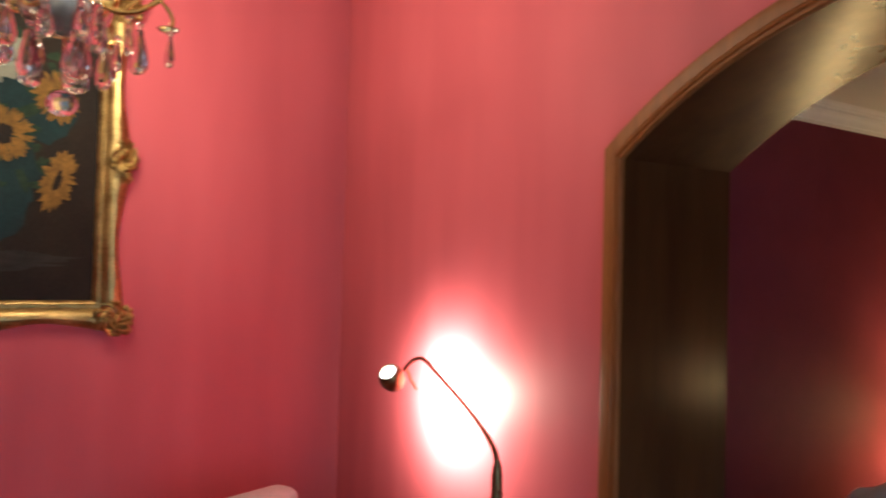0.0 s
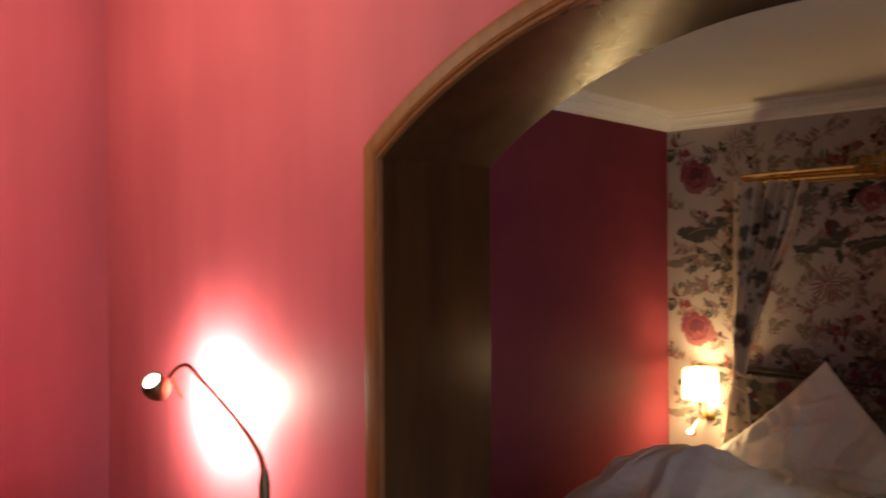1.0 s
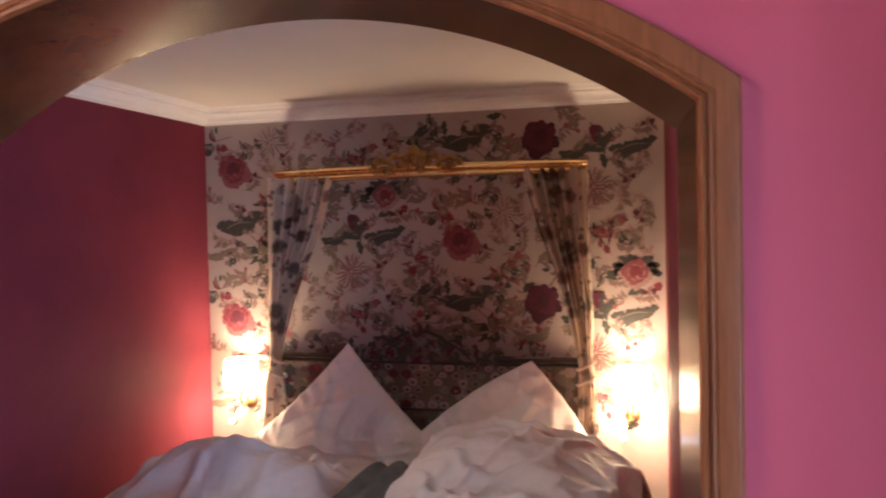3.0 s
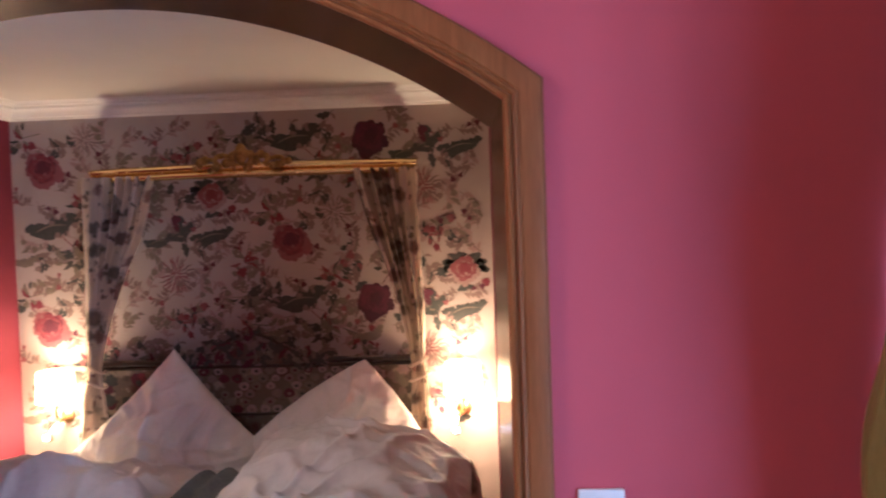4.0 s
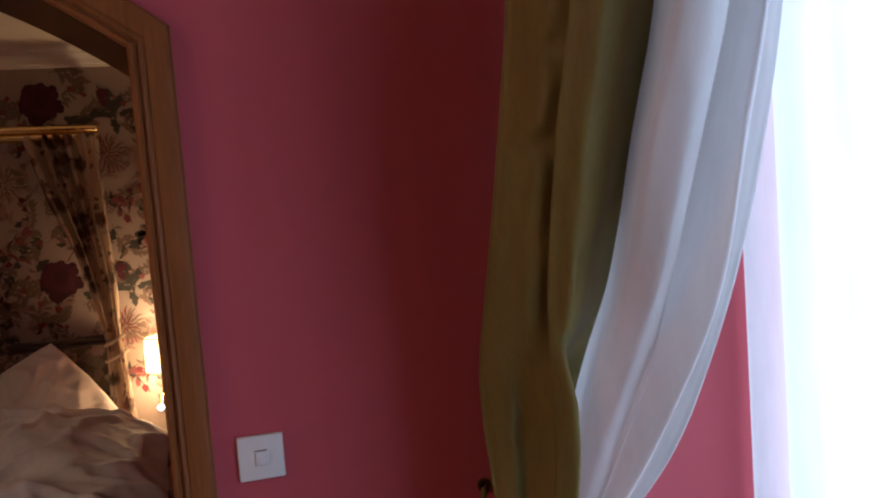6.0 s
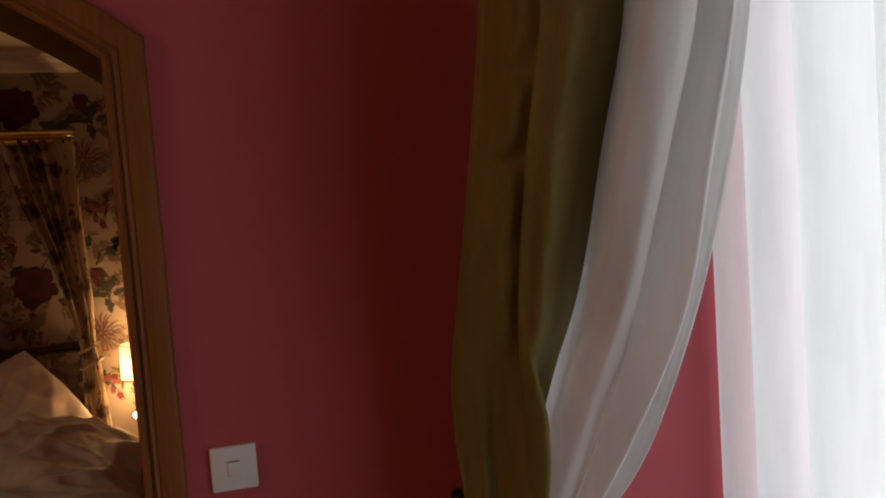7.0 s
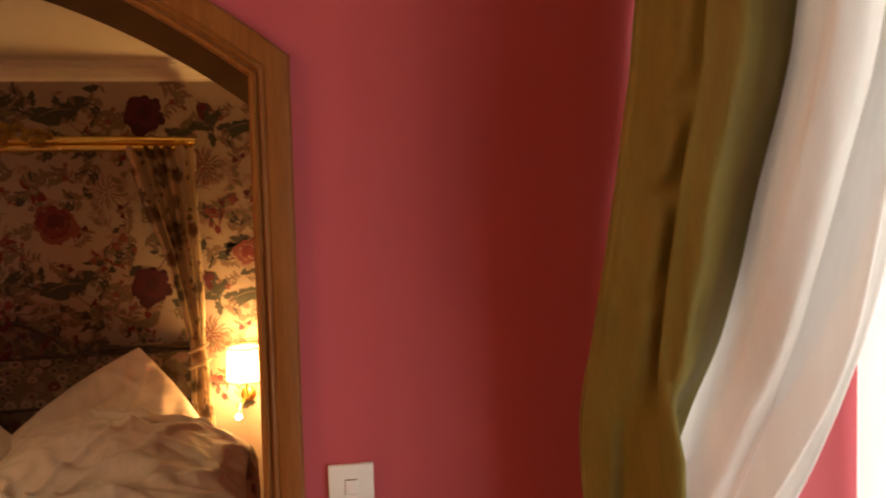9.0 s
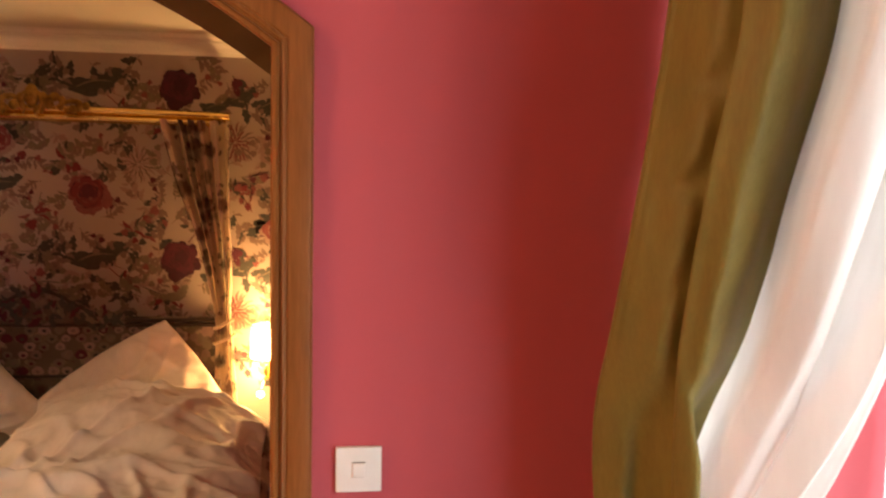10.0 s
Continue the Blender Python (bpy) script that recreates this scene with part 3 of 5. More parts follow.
MOTIFS = (
    (rose_mesh("rose_print", 0.082, INK_WINE, INK_CRIMSON, INK_ROSE, 11), "rose_print", -0.92, 1.545),
    (rose_mesh("rose_print", 0.064, INK_CRIMSON, INK_ROSE, INK_PALE, 21, 3), "rose_print", -1.275, 1.760),
    (rose_mesh("rose_print", 0.084, INK_PLUM, INK_WINE, INK_PLUM, 31), "rose_print", -0.545, 1.275),
    (aster_mesh("aster_print", 0.085, INK_MAUVE, INK_PALE, 41), "aster_print", -0.720, 1.680),
    (aster_mesh("aster_print", 0.090, INK_ROSE, INK_MAUVE, 51), "aster_print", -1.450, 1.420),
    (leaf_mesh("leaf_print", 0.21, 0.10, 61), "leaf_print", -0.895, 1.285),
    (leaf_mesh("leaf_print", 0.18, 0.075, 71), "leaf_print", -1.280, 1.585),
    (leaf_mesh("leaf_print", 0.10, 0.06, 75, INK_OLIVE), "leaf_print", -0.575, 1.120),
    (leaf_mesh("leaf_print", 0.12, 0.05, 78), "leaf_print", -0.40, 1.93),
    (sprig_mesh("sprig_print", 81, (INK_LEAF, INK_OLIVE, INK_CRIMSON)), "sprig_print", -1.010, 1.690),
    (sprig_mesh("sprig_print", 82, (INK_ROSE, INK_OLIVE, INK_CRIMSON)), "sprig_print", -1.130, 1.470),
    (sprig_mesh("sprig_print", 83, (INK_LEAF, INK_CRIMSON, INK_OLIVE)), "sprig_print", -0.780, 1.900),
    (sprig_mesh("sprig_print", 84, (INK_ROSE, INK_OLIVE, INK_WINE)), "sprig_print", -1.380, 1.250),
    (sprig_mesh("sprig_print", 85, (INK_PALE, INK_OLIVE, INK_ROSE)), "sprig_print", -0.640, 1.480),
    (sprig_mesh("sprig_print", 86, (INK_LEAF, INK_ROSE, INK_CRIMSON)), "sprig_print", -0.300, 1.560),
    (sprig_mesh("sprig_print", 87, (INK_PALE, INK_LEAF, INK_ROSE)), "sprig_print", -1.130, 1.900),
    (sprig_mesh("sprig_print", 89, (INK_LEAF, INK_LEAF, INK_WINE)), "sprig_print", -1.42, 1.62),
    (sprig_mesh("sprig_print", 90, (INK_LEAF, INK_OLIVE, INK_LEAF)), "sprig_print", -1.12, 1.30),
    (sprig_mesh("sprig_print", 91, (INK_LEAF, INK_WINE, INK_OLIVE)), "sprig_print", -0.46, 1.42),
    (sprig_mesh("sprig_print", 92, (INK_OLIVE, INK_LEAF, INK_CRIMSON)), "sprig_print", -0.62, 1.84),
    (sprig_mesh("sprig_print", 93, (INK_LEAF, INK_OLIVE, INK_OLIVE)), "sprig_print", -0.80, 1.14),
    (leaf_mesh("leaf_print", 0.12, 0.06, 94), "leaf_print", -0.30, 1.24),
    (leaf_mesh("leaf_print", 0.11, 0.05, 95, INK_OLIVE), "leaf_print", -1.02, 1.86),
    (sprig_mesh("sprig_print", 88, (INK_ROSE, INK_LEAF, INK_CRIMSON)), "sprig_print", -0.74, 1.40),
)
for me, kind, mx, mz in MOTIFS:
    for col in (-2, -1, 0, 1):
        for row in range(-3, 3):
            x, z = mx + 1.13 * col, mz + 0.725 * row + (0.3625 if col % 2 else 0.0)
            if AXW + 0.04 < x < AXE - 0.05 and 0.72 < z < 2.10:
                ob = new(kind, me)
                ob.location = (x, AYN, z)
                ob.parent = paper_wall

# small twigs between the flowers, in the same half-drop repeat
rnd = random.Random(404)
TWIGS = [twig_mesh("twig_print", rnd.uniform(0.10, 0.19), 900 + 7 * k, INK_MAUVE, m, b) for k, (m, b) in enumerate(((INK_MAUVE, INK_ROSE), (INK_PALE, INK_MAUVE), (INK_MAUVE, INK_WINE), (INK_OLIVE, INK_MAUVE), (INK_LEAF, INK_MAUVE), (INK_PALE, INK_OLIVE), (INK_MAUVE, INK_OLIVE)))]
for i in range(11):
    for j in range(7):
        mx, mz = -1.50 + 1.13 * (i + rnd.uniform(0.2, 0.8)) / 11, 1.10 + 0.725 * (j + rnd.uniform(0.2, 0.8)) / 7
        me, turn = rnd.choice(TWIGS), rnd.uniform(0, 360)
        near = min(math.hypot((mx - x + 0.565) % 1.13 - 0.565, (mz - z + 0.3625) % 0.725 - 0.3625) for _, kind, x, z in MOTIFS if kind in ("rose_print", "aster_print"))
        if near < 0.075:
            continue
        for col in (-2, -1, 0, 1):
            for row in range(-3, 3):
                x, z = mx + 1.13 * col, mz + 0.725 * row + (0.3625 if col % 2 else 0.0)
                if AXW + 0.05 < x < AXE - 0.06 and 0.74 < z < 2.09:
                    ob = new("twig_print", me)
                    ob.matrix_world = pose(x, AYN, z, 0, turn, 0)
                    ob.parent = paper_wall
# ---- things ----


# bed with its headboard
def headboard_top(x):
    t = abs(x + 1.095) / 0.30
    return 1.035 + (0.125 * (0.5 + 0.5 * math.cos(math.pi * min(1, t))))


bed = empty("bed", (-1.095, 1.2, 0))
tagged(bed, "double bed with a floral upholstered crested headboard", "bed")
part("bed_base", box(-1.83, -0.36, 0.18, 2.10, 0.10, 0.34, 0.02), BOARDCLOTH, bed)
part("mattress", box(-1.82, -0.37, 0.17, 2.08, 0.342, 0.56, 0.05), LINEN, bed)
for x in (-1.75, -0.44):
    for y in (0.3, 2.0):
        part("leg", add_lathe(bmesh.new(), [(0, 0), (0.025, 0), (0.035, 0.10), (0, 0.10)], (x, y, 0)), DARKWOOD, bed)
xs = [-1.82 + 1.45 * k / 40 for k in range(41)]
bm = bmesh.new()
prism(bm, [(-1.82, 0.3)] + [(x, headboard_top(x)) for x in xs] + [(-0.37, 0.3)], 2.105, 2.185)
board = part("headboard", bm, BOARDCLOTH, bed, "dark floral cloth headboard", angle=30)
bm = add_tube(bmesh.new(), [(x, 2.103, headboard_top(x) - 0.003) for x in xs], 0.009, 8)
part("piping", bm, DARKWOOD, board, "dark piped edge")
bm = add_tube(bmesh.new(), [(-1.82, 2.103, 1.012), (-0.37, 2.103, 1.012)], 0.008, 8)
part("piping", bm, DARKWOOD, board)
bm = add_tube(bmesh.new(), [(-1.82, 2.103, 0.80), (-0.37, 2.103, 0.80)], 0.007, 8)
part("piping", bm, DARKWOOD, board)
# faint scalloped print in the middle, blossoms towards the sides
rnd = random.Random(23)
PRINT_INKS = (INK_OLIVE, INK_MAUVE, INK_PALE, INK_WINE, INK_LEAF, INK_CRIMSON)
bm = bmesh.new()
for row in range(6):
    for k in range(13):
        x, z = -1.45 + 0.058 * k + 0.029 * (row % 2) + rnd.uniform(-.005, .005), 0.822 + 0.034 * row
        if rnd.random() < 0.16:
            continue
        wobble_disc(bm, rnd.uniform(0.015, 0.021), 6, 0.10, 0.0006, rnd.choice((0, 2, 2, 1, 0, 3)), 300 + row * 20 + k, 18, 1.1, 0.9, x, z)
        wobble_disc(bm, 0.008, 4, 0.15, 0.0010, rnd.choice((4, 3, 1)), 600 + row * 20 + k, 12, 1.0, 0.8, x, z - 0.003)
for k in range(46):
    side = rnd.random() < 0.6
    x = rnd.uniform(-0.72, -0.40) if side else rnd.uniform(-1.80, -1.47)
    z = rnd.uniform(0.83, 0.99)
    wobble_disc(bm, rnd.uniform(0.012, 0.030), 6, 0.16, 0.0005 + 0.00004 * k, rnd.choice((0, 2, 0, 1)) if side else rnd.choice((3, 4, 5, 4, 3)), 800 + k, 22, cx=x, cz=z)
prnt = part("scalloped_print", bm, PRINT_INKS, board, "muted scallops and blossoms on dark cloth", smooth=False)
prnt.location = (0, 2.1045, 0)
bm = bmesh.new()
for k in range(170):
    x = -1.095 + rnd.uniform(-0.36, 0.36)
    z = rnd.uniform(1.02, headboard_top(x) + 0.03)
    leaf_shape(bm, rnd.uniform(0.035, 0.075), rnd.uniform(0.016, 0.032), rnd.uniform(0, 6.28), x, z, 0.0006 + 0.00007 * k, rnd.choice((3, 4, 4, 4, 1, 0)), 1200 + k, 0.4)
crest = tagged(part("crest", bm, PRINT_INKS, board, "dark embroidered leafy crest", smooth=False), "dark embroidered leafy crest", kind="stuff")
crest.location = (0, 2.100, 0)


def pillow(label, centre, side, thick, turn, lean, seed, slack):
    def shell(sign):
        def fn(u, v):
            a, b = 2 * u - 1, 2 * v - 1
            h = thick * (max(0, 1 - abs(a) ** 2.6) ** 0.62) * (max(0, 1 - abs(b) ** 2.6) ** 0.62)
            pinch = 1 - slack * (1 - a * a) * b * b + 0.010 * noise.noise(Vector((a * 4, b, seed)))
            pinch2 = 1 - slack * (1 - b * b) * a * a + 0.010 * noise.noise(Vector((a, b * 4, seed + 4)))
            p = Vector((a * side / 2 * pinch2, 0, b * side / 2 * pinch))
            w = noise.noise(Vector((a * 2.2 + seed, b * 2.2, 1.3))) * 0.036 + noise.ridged_multi_fractal(Vector((a * 1.5 + b + seed, b * 1.3 - a, 3)), 0.8, 2.1, 4, 1.0, 2.0) * 0.010
            rim = 1 - min(1, h / thick)
            w += 0.018 * rim * math.cos(26 * a + 5 * noise.noise(Vector((a * 2, b * 2, seed + 9)))) * abs(b) ** 2 + 0.018 * rim * math.cos(24 * b + 5 * noise.noise(Vector((a * 2, b * 2, seed + 5)))) * abs(a) ** 2
            q = noise.noise(Vector((a * 1.2, b * 1.2, seed + 2)))
            w += 0.016 * (0.5 + 0.5 * math.cos(13 * a + 9 * b + 8 * q)) ** 4 + 0.012 * (0.5 + 0.5 * math.cos(11 * b - 17 * a + 9 * q + seed)) ** 5
            p.y = sign * (h + w * min(1, h / thick * 1.8))
            return p
        return fn
    bm = grid_mesh(shell(-1), 90, 90)
    other = grid_mesh(shell(1), 90, 90)
    tmp = bpy.data.meshes.new("tmp")
    other.to_mesh(tmp)
    other.free()
    bm.from_mesh(tmp)
    bpy.data.meshes.remove(tmp)
    bmesh.ops.remove_doubles(bm, verts=bm.verts[:], dist=0.0005)
    ob = part("pillow", bm, LINEN, angle=80)
    ob.matrix_world = Matrix.Translation(centre) @ Matrix.Rotation(radians(lean), 4, "X") @ Matrix.Rotation(radians(turn), 4, "Y")
    tagged(ob, label, "pillow", group="pillows on the bed")
    return ob


pillow("white square pillow standing on one corner against the headboard", (-1.405, 1.94, 0.665), 0.64, 0.090, 46, -8, 2.0, 0.055)
pillow("white plump pillow leaning with one corner up on the headboard", (-0.655, 1.93, 0.625), 0.62, 0.11, 56, -8, 7.0, -0.085)


def duvet(label, x0, x1, y0, y1, low, high, seed, heaps, rolls=(), border=False):
    def fn(u, v):
        x, y = x0 + (x1 - x0) * u, y0 + (y1 - y0) * v
        edge = min(1, (1 - abs(2 * u - 1) ** 5)) * min(1, (1 - abs(2 * v - 1) ** 7))
        edge = max(0, edge) ** 0.5
        h = high
        for hx, hy, hr, hh in heaps:
            h += hh * math.exp(-((x - hx) ** 2 + (y - hy) ** 2) / (hr * hr))
        p = Vector((x * 2.3 + seed, y * 2.3, seed))
        big = noise.noise(p) * 0.045
        warp = noise.noise(p * 1.7) * 0.9
        for (ax, ay), (bx, by), w, hh in rolls:
            dx, dy = bx - ax, by - ay
            k = max(0.0, min(1.0, ((x - ax) * dx + (y - ay) * dy) / (dx * dx + dy * dy)))
            off = (y - ay - dy * k) + 0.03 * noise.noise(p * 2.0)
            far = math.hypot(x - ax - dx * k, off)
            h += hh * math.exp(-(far / w) ** 4) * (1.0 if off > 0 else max(0.0, 1 + off / w * 0.9))
        fold = 0.022 * (0.5 + 0.5 * math.cos(y * 16 - x * 6 + warp * 5 + seed)) ** 2
        fold += 0.016 * (0.5 + 0.5 * math.cos(y * 30 + x * 12 + warp * 8 + 2 * seed)) ** 4
        fold += 0.015 * (0.5 + 0.5 * math.cos(x * 30 - y * 13 + 8 * noise.noise(p * 1.3) + seed)) ** 5
        crease = noise.ridged_multi_fractal(p * 2.6, 0.9, 2.2, 4, 1.0, 2.0) * 0.008
        q = noise.noise(p * 0.9 + Vector((0, 0, 4)))
        crease += 0.0045 * (0.5 + 0.5 * math.cos(52 * (x + 0.35 * y) + 16 * q + 5 * warp)) ** 6 * max(0.0, 0.3 + noise.noise(p * 1.1))
        crease += 0.004 * (0.5 + 0.5 * math.cos(64 * (y - 0.5 * x) + 18 * q + 6 * warp)) ** 6 * max(0.0, 0.3 - noise.noise(p * 1.1))
        z = low + (h - low) * edge + (big + fold + crease) * edge
        return Vector((x + 0.03 * noise.noise(p * 1.4 + Vector((5, 0, 0))) + 0.05 * (2 * u - 1) * (1 - edge) * -1, y + 0.03 * noise.noise(p * 1.2), z))
    top = grid_mesh(fn, 170, 230)
    rim = [v for v in top.verts if v.is_boundary]
    ret = bmesh.ops.extrude_edge_only(top, edges=[e for e in top.edges if e.is_boundary])
    for v in (g for g in ret["geom"] if isinstance(g, bmesh.types.BMVert)):
        v.co.z = 0.564
    ob = part("duvet", top, DUVETCLOTH, angle=80)
    if border:
        strip = grid_mesh(lambda u, v: fn(0.935 + 0.045 * u + 0.012 * math.sin(9 * v), 0.30 + 0.62 * v) + Vector((0.002, 0, 0.004)), 16, 60)
        part("printed_border", strip, BORDERCLOTH, ob, "wine-red floral printed border", angle=80)
    return tagged(ob, label, "duvet", group="duvets on the bed")


duvet("rumpled white duvet with soft folds lying on the bed", -2.00, -1.03, 0.20, 1.80, 0.60, 0.68, 3.1, ((-1.56, 1.38, 0.30, 0.09), (-1.30, 0.95, 0.35, 0.05)), (((-1.80, 1.22), (-1.28, 1.10), 0.13, 0.075),))
duvet("puffed white duvet heaped high over the bed", -1.00, -0.05, 0.20, 1.82, 0.60, 0.75, 8.4, ((-0.60, 1.45, 0.40, 0.12), (-0.50, 0.8, 0.4, 0.05)), (((-0.80, 1.30), (-0.25, 1.02), 0.10, 0.03),), True)


def throw_fn(u, v):
    a, b = 2 * u - 1, 2 * v - 1
    h = 0.055 * math.sqrt(max(0, 1 - a ** 4)) * math.sqrt(max(0, 1 - b ** 4))
    return Vector((-1.01 + 0.12 * a + 0.08 * b, 1.20 + 0.17 * b, 0.70 + 0.05 * b + h + 0.012 * math.sin(9 * a + 3 * b)))


bm = grid_mesh(throw_fn, 24, 24)
ret = bmesh.ops.extrude_edge_only(bm, edges=[e for e in bm.edges if e.is_boundary])
for v in (g for g in ret["geom"] if isinstance(g, bmesh.types.BMVert)):
    v.co.z = 0.566
tagged(part("folded_throw", bm, DARKCLOTH, angle=80), "dark grey folded throw tucked between the two duvets", "throw")


# bowed gilt canopy rod with its carved crest
def rod_y(x):
    return 2.170 - 0.12 * (1 - ((x + 1.075) / 0.735) ** 2)


canopy = empty("bed_canopy_rod", (-1.075, 2.18, 1.87))
tagged(canopy, "bowed gilt canopy rod with carved crest above the headboard", "canopy rod")
rx = [-1.81 + 1.47 * k / 48 for k in range(49)]
prof = [(0.0, -0.020)] + [(-0.003 - 0.012 * math.sin(q), -0.010 - 0.010 * math.cos(q)) for q in [math.pi * k / 6 for k in range(7)]] + [(-0.003 - 0.014 * math.sin(q), 0.011 - 0.011 * math.cos(q)) for q in [math.pi * k / 6 for k in range(7)]] + [(0.012, 0.022), (0.012, -0.020)]
bm = bmesh.new()
rings = [[bm.verts.new((x, rod_y(x) + d, 1.870 + z)) for d, z in [(1.5 * p, 1.5 * q) for p, q in prof]] for x in rx]
for a, b in zip(rings, rings[1:]):
    for k in range(len(prof)):
        bm.faces.new((a[k], a[(k + 1) % len(prof)], b[(k + 1) % len(prof)], b[k]))
bm.faces.new(rings[0])
bm.faces.new(rings[-1])
part("rod", bm, GOLD, canopy, angle=30)
rnd = random.Random(5)
bm = bmesh.new()
for s in (-1, 1):
    for q in range(3):
        pts = [(-1.075 + s * (0.02 + 0.05 * q + 0.055 * t * math.cos(3.8 * t)), rod_y(-1.075) - 0.016 - 0.006 * math.sin(5 * t), 1.895 + 0.042 * (1 - 0.25 * q) * math.sin(3.4 * t) * (0.4 + t)) for t in [k / 9 for k in range(10)]]
        add_tube(bm, pts, [0.010 - 0.0007 * k for k in range(10)], 6)
    for q in range(9):
        add_blob(bm, (-1.075 + s * (0.012 + 0.016 * q), rod_y(-1.075) - 0.018 + rnd.uniform(-.006, .004), 1.893 + rnd.uniform(-0.02, 0.045) * (1 - q / 11)), rnd.uniform(0.008, 0.015), 8, (1, 0.7, 1))
add_blob(bm, (-1.075, rod_y(-1.075) - 0.02, 1.925), 0.024, 10, (0.8, 0.6, 1.3))
for v in bm.verts:
    v.co = Vector((-1.075 + 1.45 * (v.co.x + 1.075), v.co.y - 0.018, 1.878 + 1.55 * (v.co.z - 1.888)))
part("crest", bm, GILTDARK, canopy, "rubbed gilt carved crest", angle=60)


def drape_sheet(left, right, depth, z0, z1, folds, amp, nu=72, nv=46, seed=0.0, sharp=1.0):
    """A hanging cloth between two outlines; folds narrow with it."""
    def fn(u, v):
        z = z0 + (z1 - z0) * v
        l, r = left(z), right(z)
        wid = r - l
        ph = 2 * math.pi * folds * (u + 0.035 * math.sin(2 * math.pi * u * 1.7 + seed) + 0.01 * math.sin(6 * z + seed))
        wave = math.sin(ph) + 0.35 * math.sin(2.3 * ph + seed + 1.5 * z)
        a = amp(z) if callable(amp) else amp
        return Vector((l + wid * (u + 0.25 / (2 * math.pi * folds) * math.sin(ph) * sharp), depth(z, u) + a * wave + 0.004 * noise.noise(Vector((u * 6, z * 5, seed))), z))
    return grid_mesh(fn, nu, nv)


for side, ctrl_l, ctrl_r in (
        (-1, ((1.86, -1.795), (1.44, -1.805), (1.22, -1.808), (1.0, -1.800), (0.9, -1.83), (0.60, -1.87)), ((1.86, -1.49), (1.6, -1.57), (1.44, -1.645), (1.20, -1.715), (1.0, -1.752), (0.9, -1.74), (0.60, -1.71))),
        (1, ((1.86, -0.625), (1.6, -0.55), (1.44, -0.490), (1.20, -0.420), (1.03, -0.385), (0.95, -0.385), (0.60, -0.40)), ((1.86, -0.330), (1.44, -0.325), (1.20, -0.318), (1.03, -0.322), (0.95, -0.312), (0.60, -0.285)))):
    drape = empty("bed_drape", (-1.80 if side < 0 else -0.33, 2.12, 0.6))
    tagged(drape, "cream floral bed drape gathered by a cord tie", "drape", group="drapes beside the headboard")
    lf, rf = curve1(ctrl_l), curve1(ctrl_r)
    bm = drape_sheet(lf, rf, lambda z, u: 2.058 + 0.030 * max(0, (1.0 - z)) + 0.042 * max(0, min(1, (z - 1.06) / 0.3)), 0.60, 1.862, 6, lambda z: 0.013 + 0.024 * min(1, abs(z - 1.02) / 0.5), 170, 60, side * 1.3)
    part("cloth", bm, DRAPECLOTH, drape, angle=70)
    for zt in (1.02, 0.955):
        cx, w = (lf(zt) + rf(zt)) / 2, (rf(zt) - lf(zt)) / 2 + 0.006
        ring = [(cx + w * math.cos(a), 2.075 + 0.038 * math.sin(a), zt + 0.018 * side * math.cos(a)) for a in [2 * math.pi * k / 20 for k in range(21)]]
        part("tie", add_tube(bmesh.new(), ring, 0.0065, 8, False), DRAPECLOTH, drape)


# wall lamps beside the headboard
def sconce(x, watts):
    lampo = empty("wall_lamp", (x, AYN, 0.82))
    tagged(lampo, "lit brass wall lamp with a cream drum shade and reading spot", "wall lamp", group="wall lamps beside the bed")
    part("backplate", add_lathe(bmesh.new(), [(0, 0), (0.030, 0), (0.032, 0.006), (0.027, 0.014), (0.013, 0.020), (0, 0.022)], m=Matrix.Translation((x, AYN - 0.001, 0.79)) @ Matrix.Rotation(radians(90), 4, "X")), GILTRAIL, lampo)
    bm = add_tube(bmesh.new(), spline([(x, AYN - 0.02, 0.79), (x, AYN - 0.07, 0.785), (x, AYN - 0.10, 0.81), (x, AYN - 0.10, 0.87)], 5), 0.006, 8)
    part("arm", bm, BRASS, lampo)
    shade = [(0.083, 0.870), (0.083, 0.873), (0.078, 1.010), (0.076, 1.012), (0.0745, 1.010), (0.0795, 0.873), (0.0795, 0.870), (0.083, 0.870)]
    sh = part("shade", add_lathe(bmesh.new(), shade, (x, AYN - 0.10, 0), 32), SHADECLOTH, lampo, angle=60)
    for z, r in ((0.871, 0.082), (1.011, 0.077)):
        bm = add_tube(bmesh.new(), [(x + r * math.cos(a), AYN - 0.10 + r * math.sin(a), z) for a in [2 * math.pi * k / 32 for k in range(33)]], 0.002, 6, False)
        part("shade_ring", bm, BRASS, sh)
    part("bulb", add_lathe(bmesh.new(), [(0, 0.885), (0.011, 0.886), (0.012, 0.90), (0.020, 0.93), (0.016, 0.952), (0, 0.96)], (x, AYN - 0.10, 0), 12), BULB, lampo).visible_shadow = False
    bm = add_tube(bmesh.new(), spline([(x - 0.01, AYN - 0.02, 0.775), (x - 0.03, AYN - 0.06, 0.76), (x - 0.035, AYN - 0.10, 0.73)], 5), 0.005, 8)
    arm = part("reading_arm", bm, BRASS, lampo)
    hm = Matrix.Translation((x - 0.036, AYN - 0.112, 0.712)) @ Matrix.Rotation(radians(65), 4, "X")
    part("spot_head", add_lathe(bmesh.new(), [(0, -0.022), (0.012, -0.02), (0.017, 0.0), (0.018, 0.022), (0.015, 0.022), (0.014, 0.010), (0, 0.008)], m=hm, seg=16), BRASS, arm)
    part("spot_lens", add_lathe(bmesh.new(), [(0, 0.019), (0.014, 0.018)], m=hm, seg=16), LED, arm)
    lamp("wall_lamp_light", (x, AYN - 0.10, 0.915), watts, SCONCE, 0.072)


